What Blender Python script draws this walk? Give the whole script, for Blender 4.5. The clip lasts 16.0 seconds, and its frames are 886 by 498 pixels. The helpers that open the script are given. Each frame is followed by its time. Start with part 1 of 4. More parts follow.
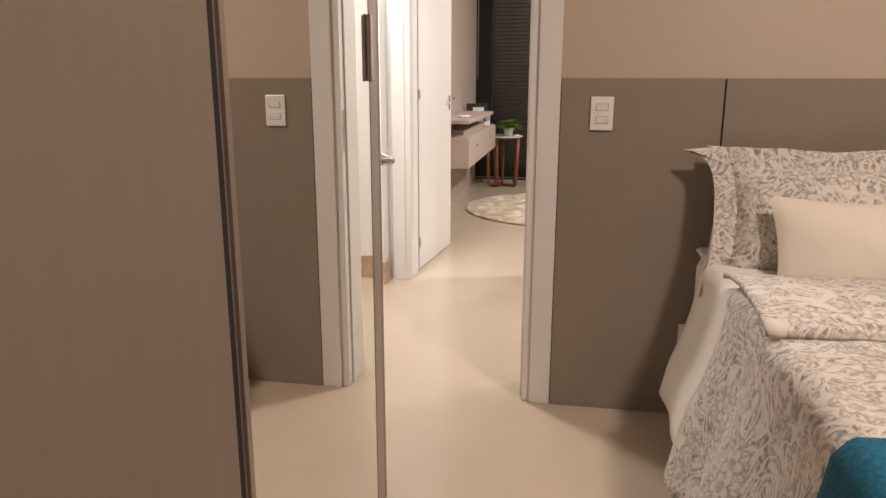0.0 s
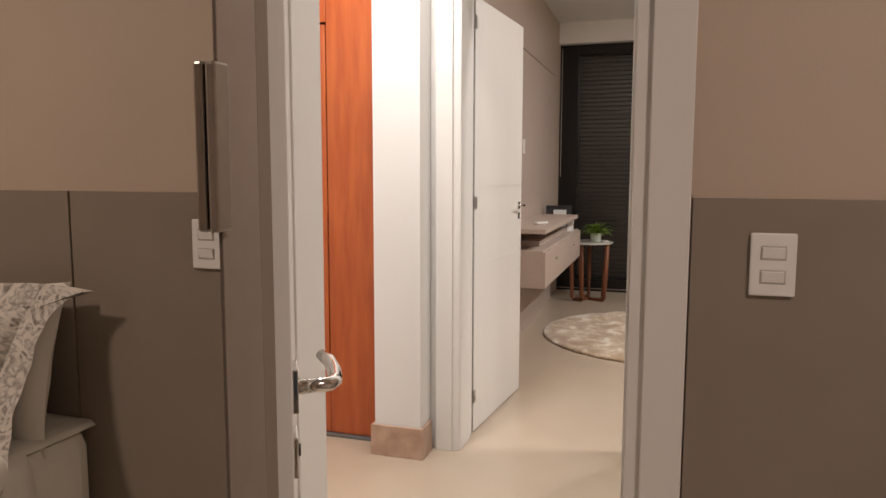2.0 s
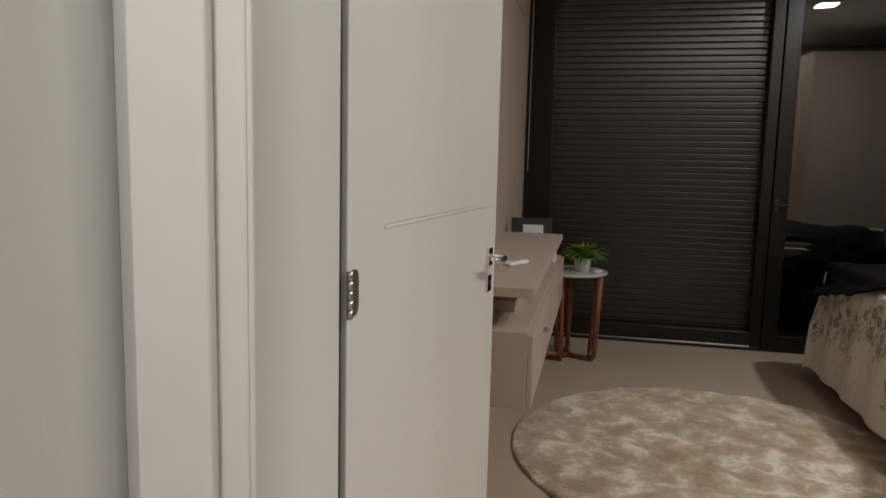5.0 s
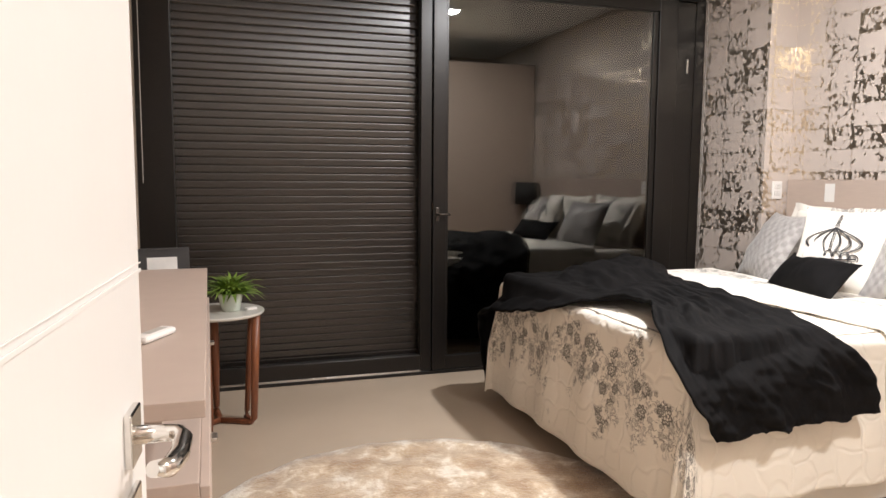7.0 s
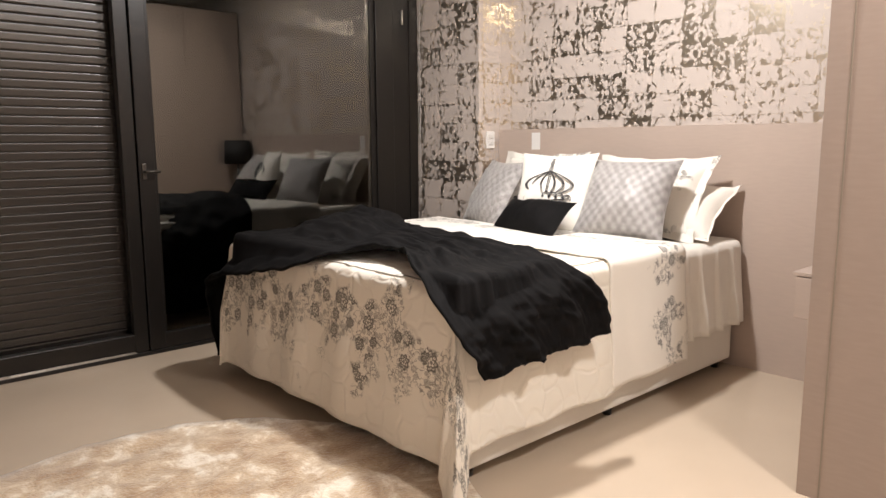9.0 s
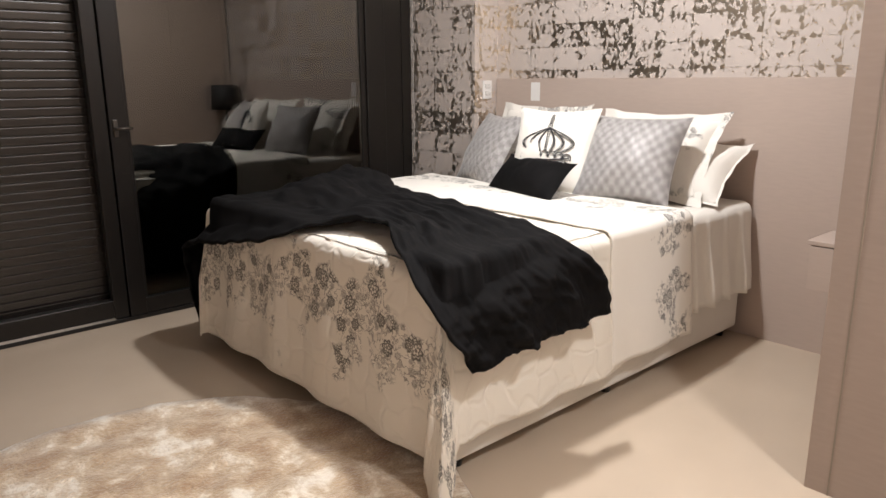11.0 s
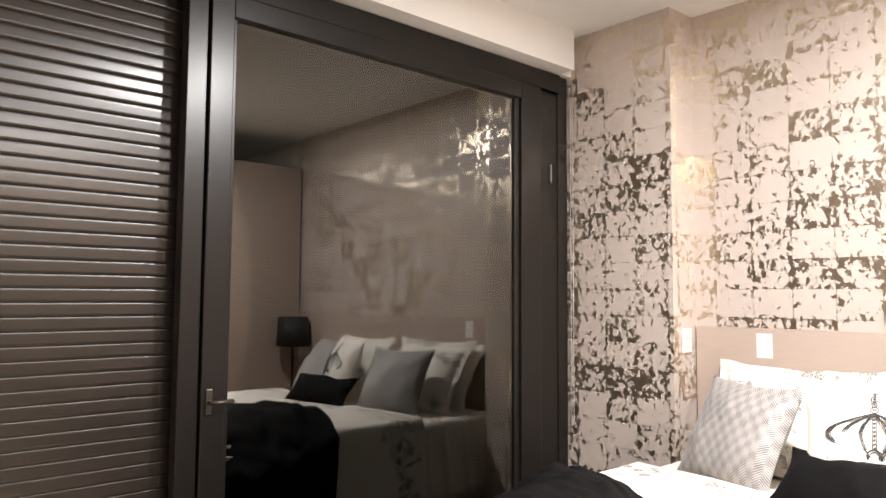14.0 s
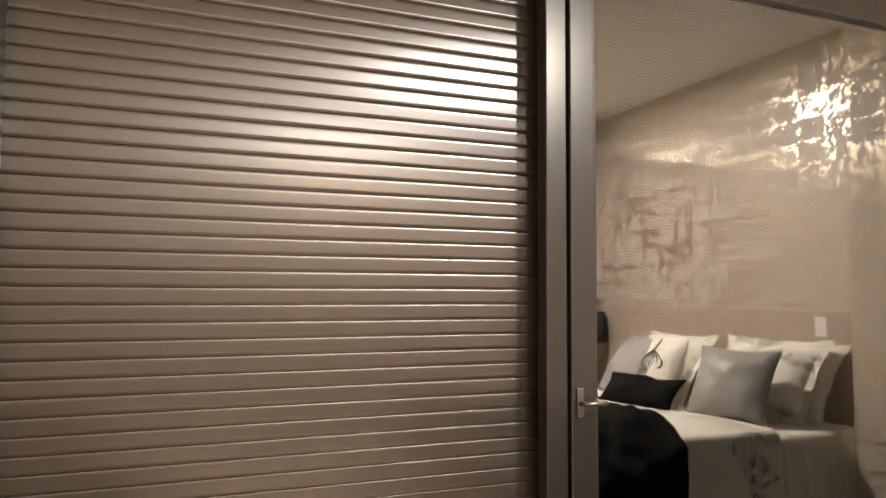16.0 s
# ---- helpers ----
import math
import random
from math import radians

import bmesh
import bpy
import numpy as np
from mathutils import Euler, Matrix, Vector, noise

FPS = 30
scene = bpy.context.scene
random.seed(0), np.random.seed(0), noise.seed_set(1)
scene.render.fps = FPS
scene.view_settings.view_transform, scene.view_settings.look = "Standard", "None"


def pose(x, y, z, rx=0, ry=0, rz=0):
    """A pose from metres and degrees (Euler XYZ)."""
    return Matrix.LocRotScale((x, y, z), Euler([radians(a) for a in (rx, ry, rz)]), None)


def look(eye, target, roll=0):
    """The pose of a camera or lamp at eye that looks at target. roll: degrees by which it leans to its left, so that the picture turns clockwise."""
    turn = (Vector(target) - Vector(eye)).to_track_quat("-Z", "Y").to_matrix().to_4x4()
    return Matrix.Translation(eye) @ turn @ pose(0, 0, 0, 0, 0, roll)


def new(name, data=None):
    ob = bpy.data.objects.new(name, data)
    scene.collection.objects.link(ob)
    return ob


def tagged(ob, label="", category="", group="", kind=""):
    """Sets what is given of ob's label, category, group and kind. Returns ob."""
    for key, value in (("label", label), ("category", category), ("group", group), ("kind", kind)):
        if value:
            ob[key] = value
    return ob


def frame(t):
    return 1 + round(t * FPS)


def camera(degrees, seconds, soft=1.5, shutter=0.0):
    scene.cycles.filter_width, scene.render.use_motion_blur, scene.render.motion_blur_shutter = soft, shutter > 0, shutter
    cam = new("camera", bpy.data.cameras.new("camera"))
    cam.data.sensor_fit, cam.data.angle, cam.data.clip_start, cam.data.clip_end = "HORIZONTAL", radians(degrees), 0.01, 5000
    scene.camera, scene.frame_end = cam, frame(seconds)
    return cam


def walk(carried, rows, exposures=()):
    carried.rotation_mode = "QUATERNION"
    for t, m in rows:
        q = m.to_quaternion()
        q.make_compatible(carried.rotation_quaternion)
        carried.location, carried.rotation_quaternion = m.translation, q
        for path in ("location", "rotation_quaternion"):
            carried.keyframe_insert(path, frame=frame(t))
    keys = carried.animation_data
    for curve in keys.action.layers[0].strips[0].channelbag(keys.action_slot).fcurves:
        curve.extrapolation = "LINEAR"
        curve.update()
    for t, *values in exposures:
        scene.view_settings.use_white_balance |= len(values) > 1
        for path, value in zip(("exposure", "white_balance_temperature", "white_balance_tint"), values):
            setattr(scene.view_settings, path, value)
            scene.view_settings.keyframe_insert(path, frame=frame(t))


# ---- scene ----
cam = camera(64.1, 16.0)
PATH = [
    (0, (0.143, -0.805, 1.227), (-0.204, 1.11, 0.764), 0.1),
    (0.5, (0.125, -0.631, 1.277), (-0.367, 1.275, 0.923), 0.2),
    (1, (0.111, -0.332, 1.283), (-0.44, 1.572, 1.013), -0.0),
    (1.5, (0.096, 0.015, 1.289), (-0.483, 1.916, 1.068), 0.1),
    (2, (0.047, 0.364, 1.281), (-0.546, 2.262, 1.069), 0.1),
    (2.5, (0.008, 0.674, 1.277), (-0.584, 2.573, 1.069), 0.1),
    (3, (-0.013, 1.031, 1.284), (-0.608, 2.929, 1.074), 0.1),
    (3.2, (-0.036, 1.163, 1.286), (-0.636, 3.06, 1.077), 0.0),
    (5.3, (-0.602, 3.034, 1.311), (-0.928, 4.992, 1.061), 1.9),
    (5.5, (-0.636, 3.14, 1.309), (-0.857, 5.112, 1.072), 1.5),
    (6, (-0.645, 3.44, 1.291), (-0.597, 5.428, 1.073), 1.0),
    (6.5, (-0.656, 3.645, 1.295), (-0.326, 5.606, 1.087), 0.7),
    (7, (-0.694, 3.829, 1.29), (-0.069, 5.718, 1.09), 0.4),
    (7.5, (-0.689, 3.932, 1.269), (0.227, 5.699, 1.077), -0.2),
    (8, (-0.699, 4.022, 1.259), (0.456, 5.644, 1.072), -0.4),
    (8.5, (-0.702, 4.09, 1.238), (0.582, 5.612, 1.053), -0.5),
    (9, (-0.727, 4.111, 1.205), (0.6, 5.578, 0.909), -0.3),
    (9.2, (-0.735, 4.114, 1.188), (0.589, 5.568, 0.822), -0.2),
    (11.3, (-0.517, 4.329, 1.329), (0.782, 5.775, 0.858), -0.4),
    (11.5, (-0.526, 4.395, 1.347), (0.787, 5.854, 0.962), -0.3),
    (12, (-0.465, 4.586, 1.416), (0.869, 6.059, 1.193), -0.3),
    (12.5, (-0.381, 4.822, 1.439), (0.967, 6.293, 1.304), -0.2),
    (13, (-0.303, 5.103, 1.486), (1.053, 6.573, 1.458), -0.1),
    (13.5, (-0.331, 5.418, 1.495), (1.026, 6.887, 1.568), 0.0),
    (14, (-0.345, 5.757, 1.43), (0.975, 7.252, 1.565), 0.4),
    (14.5, (-0.335, 6.045, 1.40), (0.840, 7.662, 1.520), 0.4),
    (15, (-0.385, 6.195, 1.385), (0.552, 7.960, 1.512), 0.5),
    (15.5, (-0.475, 6.27, 1.39), (0.330, 8.100, 1.510), 0.3),
    (16, (-0.51, 6.30, 1.39), (0.235, 8.153, 1.515), 0.3),
]
walk(cam, [(t, look(eye, target, roll)) for t, eye, target, roll in PATH],
     [(0, 0.0, 6400, 10), (1.0, -0.02, 6150, 9), (2.0, -0.5, 6400, 10), (2.5, -0.75, 6400, 10), (3.2, -0.85, 6400, 10), (5.3, -1.25, 6050, 5), (5.5, -1.15, 6050, 5), (6.0, -0.95, 6100, 6), (6.5, -0.12, 6100, 9), (7.0, 0.30, 6150, 9),
      (7.5, 0.5, 5900, 8), (8.0, 0.42, 6050, 9), (9.0, 0.12, 6350, 10), (11.3, -0.15, 6100, 9), (12.5, -0.30, 6100, 9), (13.5, 0.40, 6200, 10), (14.3, 1.12, 6400, 10), (15.0, 1.72, 6800, 10), (16.0, 1.95, 7150, 10)])

# ---- light ----
world = bpy.data.worlds.new("night")
scene.world = world
world.use_nodes = True
world.node_tree.nodes["Background"].inputs[0].default_value = (0.010, 0.012, 0.018, 1)
world.node_tree.nodes["Background"].inputs[1].default_value = 1.0

CEIL = 2.87
DOWNLIGHTS = [
    # x, y, watts, colour, size
    (1.50, 6.15, 79, (1.0, 0.945, 0.905), 0.15),
    (1.02, 3.92, 54, (1.0, 0.945, 0.905), 0.17),
    (-1.0, 2.68, 50, (1.0, 0.93, 0.88), 0.24),
    (0.9, 2.68, 22, (1.0, 0.93, 0.88), 0.24),
    (1.35, 0.0, 55, (1.0, 0.80, 0.69), 0.24),
]


# ---- materials ----
def mat(name, colour, rough=0.5, metal=0.0, grain=0.0, scale=20.0, bump=0.0, bscale=200.0, coat=0.0, spec=0.5, second=None, stretch=(1, 1, 1), sheen=0.0):
    m = bpy.data.materials.new(name)
    m.use_nodes = True
    nt = m.node_tree
    b = nt.nodes["Principled BSDF"]
    b.inputs["Base Color"].default_value = (*colour, 1)
    b.inputs["Roughness"].default_value = rough
    b.inputs["Metallic"].default_value = metal
    b.inputs["Specular IOR Level"].default_value = spec
    if coat:
        b.inputs["Coat Weight"].default_value = coat
        b.inputs["Coat Roughness"].default_value = 0.08
    if sheen:
        b.inputs["Sheen Weight"].default_value = sheen
        b.inputs["Sheen Roughness"].default_value = 0.5
    tc = nt.nodes.new("ShaderNodeTexCoord")
    mp = nt.nodes.new("ShaderNodeMapping")
    mp.inputs["Scale"].default_value = stretch
    nt.links.new(tc.outputs["Object"], mp.inputs[0])
    if grain or second:
        n = nt.nodes.new("ShaderNodeTexNoise")
        n.inputs["Scale"].default_value = scale
        n.inputs["Detail"].default_value = 6
        nt.links.new(mp.outputs[0], n.inputs[0])
        r = nt.nodes.new("ShaderNodeValToRGB")
        two = second or tuple(c * (1 - grain) for c in colour)
        r.color_ramp.elements[0].position, r.color_ramp.elements[1].position = 0.35, 0.68
        r.color_ramp.elements[0].color = (*two, 1)
        r.color_ramp.elements[1].color = (*colour, 1)
        nt.links.new(n.outputs[0], r.inputs[0])
        nt.links.new(r.outputs[0], b.inputs["Base Color"])
    if bump:
        n2 = nt.nodes.new("ShaderNodeTexNoise")
        n2.inputs["Scale"].default_value = bscale
        n2.inputs["Detail"].default_value = 3
        nt.links.new(mp.outputs[0], n2.inputs[0])
        bp = nt.nodes.new("ShaderNodeBump")
        bp.inputs["Strength"].default_value = bump
        bp.inputs["Distance"].default_value = 0.002
        nt.links.new(n2.outputs[0], bp.inputs["Height"])
        nt.links.new(bp.outputs[0], b.inputs["Normal"])
    return m


def node(m, kind, **values):
    n = m.node_tree.nodes.new(kind)
    for k, v in values.items():
        n.inputs[k.replace("_", " ")].default_value = v
    return n


def math_node(m, op, a, b=None):
    n = m.node_tree.nodes.new("ShaderNodeMath")
    n.operation = op
    for i, v in enumerate((a, b)):
        if v is None:
            continue
        if isinstance(v, (int, float)):
            n.inputs[i].default_value = v
        else:
            m.node_tree.links.new(v, n.inputs[i])
    return n.outputs[0]


M = {
    "paint_beige": mat("paint_beige", (0.52, 0.425, 0.335), 0.6, grain=0.03, scale=3, bump=0.15, bscale=260),
    "panel_taupe": mat("panel_taupe", (0.27, 0.225, 0.18), 0.45, grain=0.05, scale=8, bump=0.05, bscale=300),
    "paint_white": mat("paint_white", (0.80, 0.785, 0.76), 0.55, grain=0.02, scale=3, bump=0.12, bscale=240),
    "ceiling_white": mat("ceiling_white", (0.80, 0.79, 0.77), 0.7, grain=0.02, scale=2),
    "door_white": mat("door_white", (0.76, 0.735, 0.70), 0.38, grain=0.03, scale=5, bump=0.08, bscale=120, stretch=(1, 1, 0.15)),
    "floor": mat("floor", (0.51, 0.415, 0.317), 0.20, grain=0.05, scale=2.5, bump=0.02, bscale=30, spec=0.5),
    "rose_panel": mat("rose_panel", (0.50, 0.405, 0.345), 0.5, grain=0.04, scale=14, bump=0.05, bscale=180, stretch=(1, 1, 6)),
    # rose_panel again, with the shade on the closet put into its colour
    "rose_panel_shaded": mat("rose_panel_shaded", (0.36, 0.285, 0.24), 0.45, grain=0.05, scale=14, bump=0.05, bscale=180, stretch=(1, 1, 6)),
    "wardrobe_brown": mat("wardrobe_brown", (0.25, 0.201, 0.161), 0.42, grain=0.06, scale=5, bump=0.05, bscale=200, stretch=(6, 6, 0.5)),
    "alu": mat("alu", (0.42, 0.36, 0.31), 0.35, metal=0.6, grain=0.05, scale=30),
    "dark_gap": mat("dark_gap", (0.02, 0.018, 0.016), 0.7),
    "black_frame": mat("black_frame", (0.0105, 0.0088, 0.0077), 0.30, grain=0.15, scale=40, spec=0.38),
    "shutter": mat("shutter", (0.019, 0.0158, 0.0138), 0.27, grain=0.05, scale=30, spec=0.8),
    "chrome": mat("chrome", (0.75, 0.73, 0.70), 0.12, metal=1.0, grain=0.05, scale=40),
    "dark_metal": mat("dark_metal", (0.10, 0.09, 0.08), 0.4, metal=0.9, grain=0.1, scale=60),
    "steel": mat("steel", (0.55, 0.52, 0.48), 0.28, metal=1.0, grain=0.08, scale=60),
    "red_wood": mat("red_wood", (0.52, 0.125, 0.030), 0.35, scale=4, second=(0.41, 0.085, 0.022), bump=0.1, bscale=60, stretch=(7, 7, 0.8), coat=0.25),
    "red_wood_light": mat("red_wood_light", (0.60, 0.18, 0.040), 0.35, scale=4, second=(0.50, 0.13, 0.030), bump=0.1, bscale=60, stretch=(7, 7, 0.8), coat=0.25),
    "walnut": mat("walnut", (0.24, 0.085, 0.035), 0.4, scale=9, second=(0.15, 0.05, 0.022), bump=0.08, bscale=90, stretch=(6, 6, 0.8)),
    "marble": mat("marble", (0.55, 0.38, 0.28), 0.3, scale=14, second=(0.40, 0.26, 0.19), bump=0.03, bscale=40),
    "granite": mat("granite", (0.25, 0.24, 0.23), 0.4, scale=220, second=(0.06, 0.06, 0.06)),
    "plastic_white": mat("plastic_white", (0.82, 0.80, 0.77), 0.3, grain=0.02, scale=20),
    "plastic_grey": mat("plastic_grey", (0.50, 0.475, 0.44), 0.35, grain=0.02, scale=20),
    "linen_white": mat("linen_white", (0.80, 0.76, 0.69), 0.85, grain=0.04, scale=6, bump=0.35, bscale=500, sheen=0.2),
    "linen_cream": mat("linen_cream", (0.74, 0.67, 0.56), 0.85, grain=0.05, scale=6, bump=0.35, bscale=500, sheen=0.2),
    "black_cloth": mat("black_cloth", (0.0068, 0.0062, 0.0064), 0.8, scale=9, second=(0.0038, 0.0035, 0.0036), bump=0.35, bscale=350, spec=0.1),
    "black_shade": mat("black_shade", (0.012, 0.011, 0.011), 0.7, grain=0.2, scale=80),
    "teal": mat("teal", (0.006, 0.16, 0.26), 0.85, scale=120, second=(0.003, 0.09, 0.16), bump=0.8, bscale=160),
    "leaf": mat("leaf", (0.22, 0.33, 0.05), 0.5, scale=30, second=(0.10, 0.18, 0.02)),
    "pot": mat("pot", (0.55, 0.60, 0.52), 0.4, grain=0.08, scale=50),
    "soil": mat("soil", (0.05, 0.03, 0.02), 0.9, grain=0.4, scale=90),
    "stone_top": mat("stone_top", (0.62, 0.60, 0.55), 0.25, grain=0.06, scale=12),
    "picture_dark": mat("picture_dark", (0.02, 0.02, 0.022), 0.25, grain=0.2, scale=12),
    "paper": mat("paper", (0.72, 0.72, 0.70), 0.6, grain=0.15, scale=18),
}

m = M["mirror"] = mat("mirror", (0.86, 0.85, 0.82), 0.0, metal=1.0)

# the slats are drawn lengthwise: their gloss spreads along x
b = M["shutter"].node_tree.nodes["Principled BSDF"]
b.inputs["Anisotropic"].default_value = 0.8
M["shutter"].node_tree.links.new(node(M["shutter"], "ShaderNodeCombineXYZ", X=1.0).outputs[0], b.inputs["Tangent"])

# tinted pane: clear part dark, gloss by Fresnel
m = M["glass"] = bpy.data.materials.new("glass")
m.use_nodes = True
nt = m.node_tree
nt.nodes.remove(nt.nodes["Principled BSDF"])
tr = node(m, "ShaderNodeBsdfTransparent", Color=(0.86, 0.86, 0.83, 1))
gl = node(m, "ShaderNodeBsdfAnisotropic", Color=(0.95, 0.95, 0.92, 1), Roughness=0.012)
fr = node(m, "ShaderNodeFresnel", IOR=2.2)
mx = nt.nodes.new("ShaderNodeMixShader")
nt.links.new(fr.outputs[0], mx.inputs[0])
nt.links.new(tr.outputs[0], mx.inputs[1])
nt.links.new(gl.outputs[0], mx.inputs[2])
nt.links.new(mx.outputs[0], nt.nodes["Material Output"].inputs[0])

m = M["glass_tinted"] = M["glass"].copy()
m.name = "glass_tinted"
M["glass_clear"] = mat("glass_clear", (1, 1, 1))
clear = M["glass_clear"].node_tree
clear.links.new(node(M["glass_clear"], "ShaderNodeBsdfTransparent", Color=(0.95, 0.95, 0.94, 1)).outputs[0], clear.nodes["Material Output"].inputs[0])
next(n for n in m.node_tree.nodes if n.type == "BSDF_TRANSPARENT").inputs[0].default_value = (0.30, 0.30, 0.28, 1)


def wallpaper():
    """Pale paper with worn metallic foil, thickest along a grid of rectangles."""
    m = mat("wallpaper", (0.56, 0.49, 0.44), 0.6)
    nt = m.node_tree
    b = nt.nodes["Principled BSDF"]
    tc = nt.nodes.new("ShaderNodeTexCoord")
    wob = node(m, "ShaderNodeTexNoise", Scale=4.0, Detail=2.0)
    nt.links.new(tc.outputs["Object"], wob.inputs[0])
    add = nt.nodes.new("ShaderNodeVectorMath")
    add.operation = "MULTIPLY_ADD"
    add.inputs[1].default_value = (0.006, 0.006, 0.006)
    nt.links.new(wob.outputs["Color"], add.inputs[0])
    nt.links.new(tc.outputs["Object"], add.inputs[2])
    sep = nt.nodes.new("ShaderNodeSeparateXYZ")
    nt.links.new(add.outputs[0], sep.inputs[0])
    run = math_node(m, "ADD", math_node(m, "ADD", sep.outputs[1], math_node(m, "MULTIPLY", sep.outputs[0], 0.655)), 0.002)

    def grid(v, size):
        f = math_node(m, "FRACT", math_node(m, "DIVIDE", v, size))
        return math_node(m, "MULTIPLY", math_node(m, "ABSOLUTE", math_node(m, "SUBTRACT", f, 0.5)), 2.0)

    gy, gz = grid(run, 0.181), grid(math_node(m, "ADD", sep.outputs[2], -0.006), 0.134)
    edge = math_node(m, "MAXIMUM", gy, gz)
    big = node(m, "ShaderNodeTexNoise", Scale=3.2, Detail=2.0)
    mid = node(m, "ShaderNodeTexNoise", Scale=38.0, Detail=6.0, Roughness=0.62, Distortion=0.4)
    nt.links.new(tc.outputs["Object"], big.inputs[0])
    mp = node(m, "ShaderNodeMapping", Scale=(1.0, 1.0, 0.8))
    nt.links.new(tc.outputs["Object"], mp.inputs[0])
    nt.links.new(mp.outputs[0], mid.inputs[0])
    # cell by cell, more or less foil
    cell = nt.nodes.new("ShaderNodeTexWhiteNoise")
    cell.noise_dimensions = "2D"
    comb = nt.nodes.new("ShaderNodeCombineXYZ")
    nt.links.new(math_node(m, "FLOOR", math_node(m, "DIVIDE", run, 0.181)), comb.inputs[0])
    nt.links.new(math_node(m, "FLOOR", math_node(m, "DIVIDE", math_node(m, "ADD", sep.outputs[2], -0.006), 0.134)), comb.inputs[1])
    nt.links.new(comb.outputs[0], cell.inputs[0])
    s = math_node(m, "MULTIPLY", math_node(m, "POWER", edge, 2.6), 0.082)
    s = math_node(m, "ADD", s, math_node(m, "MULTIPLY", math_node(m, "SUBTRACT", cell.outputs[0], 0.5), 0.15))
    s = math_node(m, "ADD", s, mid.outputs[0])
    s = math_node(m, "ADD", s, math_node(m, "MULTIPLY", math_node(m, "SUBTRACT", big.outputs[0], 0.5), 0.12))
    mask = math_node(m, "GREATER_THAN", s, 0.588)
    line = math_node(m, "GREATER_THAN", edge, 0.983)
    line = math_node(m, "MULTIPLY", line, math_node(m, "GREATER_THAN", mid.outputs[0], 0.44))
    mask = math_node(m, "MAXIMUM", mask, line)
    cm = nt.nodes.new("ShaderNodeMix")
    cm.data_type = "RGBA"
    cm.inputs[6].default_value = (0.56, 0.49, 0.44, 1)
    cm.inputs[7].default_value = (0.68, 0.60, 0.48, 1)
    nt.links.new(mask, cm.inputs[0])
    nt.links.new(cm.outputs[2], b.inputs["Base Color"])
    nt.links.new(mask, b.inputs["Metallic"])
    ro = nt.nodes.new("ShaderNodeMapRange")
    ro.inputs[3].default_value, ro.inputs[4].default_value = 0.42, 0.32
    nt.links.new(mask, ro.inputs[0])
    nt.links.new(ro.outputs[0], b.inputs["Roughness"])
    bp = node(m, "ShaderNodeBump", Strength=0.25, Distance=0.001)
    nt.links.new(mid.outputs[0], bp.inputs["Height"])
    nt.links.new(bp.outputs[0], b.inputs["Normal"])
    return m


M["wallpaper"] = wallpaper()


def rosette(m, vec, cell, size=0.40):
    """Line-drawn blossoms, one a cell of about 1 / cell metres: returns line mask, inside mask, random per cell."""
    nt = m.node_tree
    vor = node(m, "ShaderNodeTexVoronoi", Scale=cell, Randomness=0.85)
    vor.voronoi_dimensions = "2D"
    nt.links.new(vec, vor.inputs["Vector"])
    sub = nt.nodes.new("ShaderNodeVectorMath")
    sub.operation = "SUBTRACT"
    nt.links.new(vec, sub.inputs[0])
    nt.links.new(vor.outputs["Position"], sub.inputs[1])
    sep = nt.nodes.new("ShaderNodeSeparateXYZ")
    nt.links.new(sub.outputs[0], sep.inputs[0])
    hue = nt.nodes.new("ShaderNodeSeparateXYZ")
    nt.links.new(vor.outputs["Color"], hue.inputs[0])
    rand, rand2 = hue.outputs[0], hue.outputs[1]
    ang = math_node(m, "ARCTAN2", sep.outputs[1], sep.outputs[0])
    turn = math_node(m, "ADD", ang, math_node(m, "MULTIPLY", rand, 6.0))
    r = vor.outputs["Distance"]
    wave = math_node(m, "ABSOLUTE", math_node(m, "COSINE", math_node(m, "MULTIPLY", turn, 3.5)))
    wave2 = math_node(m, "ABSOLUTE", math_node(m, "SINE", math_node(m, "MULTIPLY", turn, 2.5)))
    scale = math_node(m, "ADD", math_node(m, "MULTIPLY", rand2, 0.45), 0.62)
    outer = math_node(m, "MULTIPLY", math_node(m, "ADD", math_node(m, "MULTIPLY", wave, 0.30), 0.70), math_node(m, "MULTIPLY", scale, size))
    inner = math_node(m, "MULTIPLY", math_node(m, "ADD", math_node(m, "MULTIPLY", wave2, 0.40), 0.45), math_node(m, "MULTIPLY", scale, size * 0.75))

    def line(edge, w):
        f = nt.nodes.new("ShaderNodeMapRange")
        f.inputs[1].default_value, f.inputs[2].default_value = w, w * 0.4
        nt.links.new(math_node(m, "ABSOLUTE", math_node(m, "SUBTRACT", r, edge)), f.inputs[0])
        return f.outputs[0]

    inside = math_node(m, "LESS_THAN", r, outer)
    hatch = math_node(m, "GREATER_THAN", math_node(m, "SINE", math_node(m, "MULTIPLY", turn, 21.0)), 0.2)
    ring = math_node(m, "MULTIPLY", math_node(m, "GREATER_THAN", r, inner), inside)
    hatch = math_node(m, "MULTIPLY", math_node(m, "MULTIPLY", hatch, ring), 0.75)
    core = math_node(m, "MULTIPLY", math_node(m, "LESS_THAN", r, size * 0.24), 0.85)
    mask = math_node(m, "MAXIMUM", math_node(m, "MAXIMUM", line(outer, 0.075), line(inner, 0.06)), math_node(m, "MAXIMUM", hatch, core))
    return mask, inside, rand


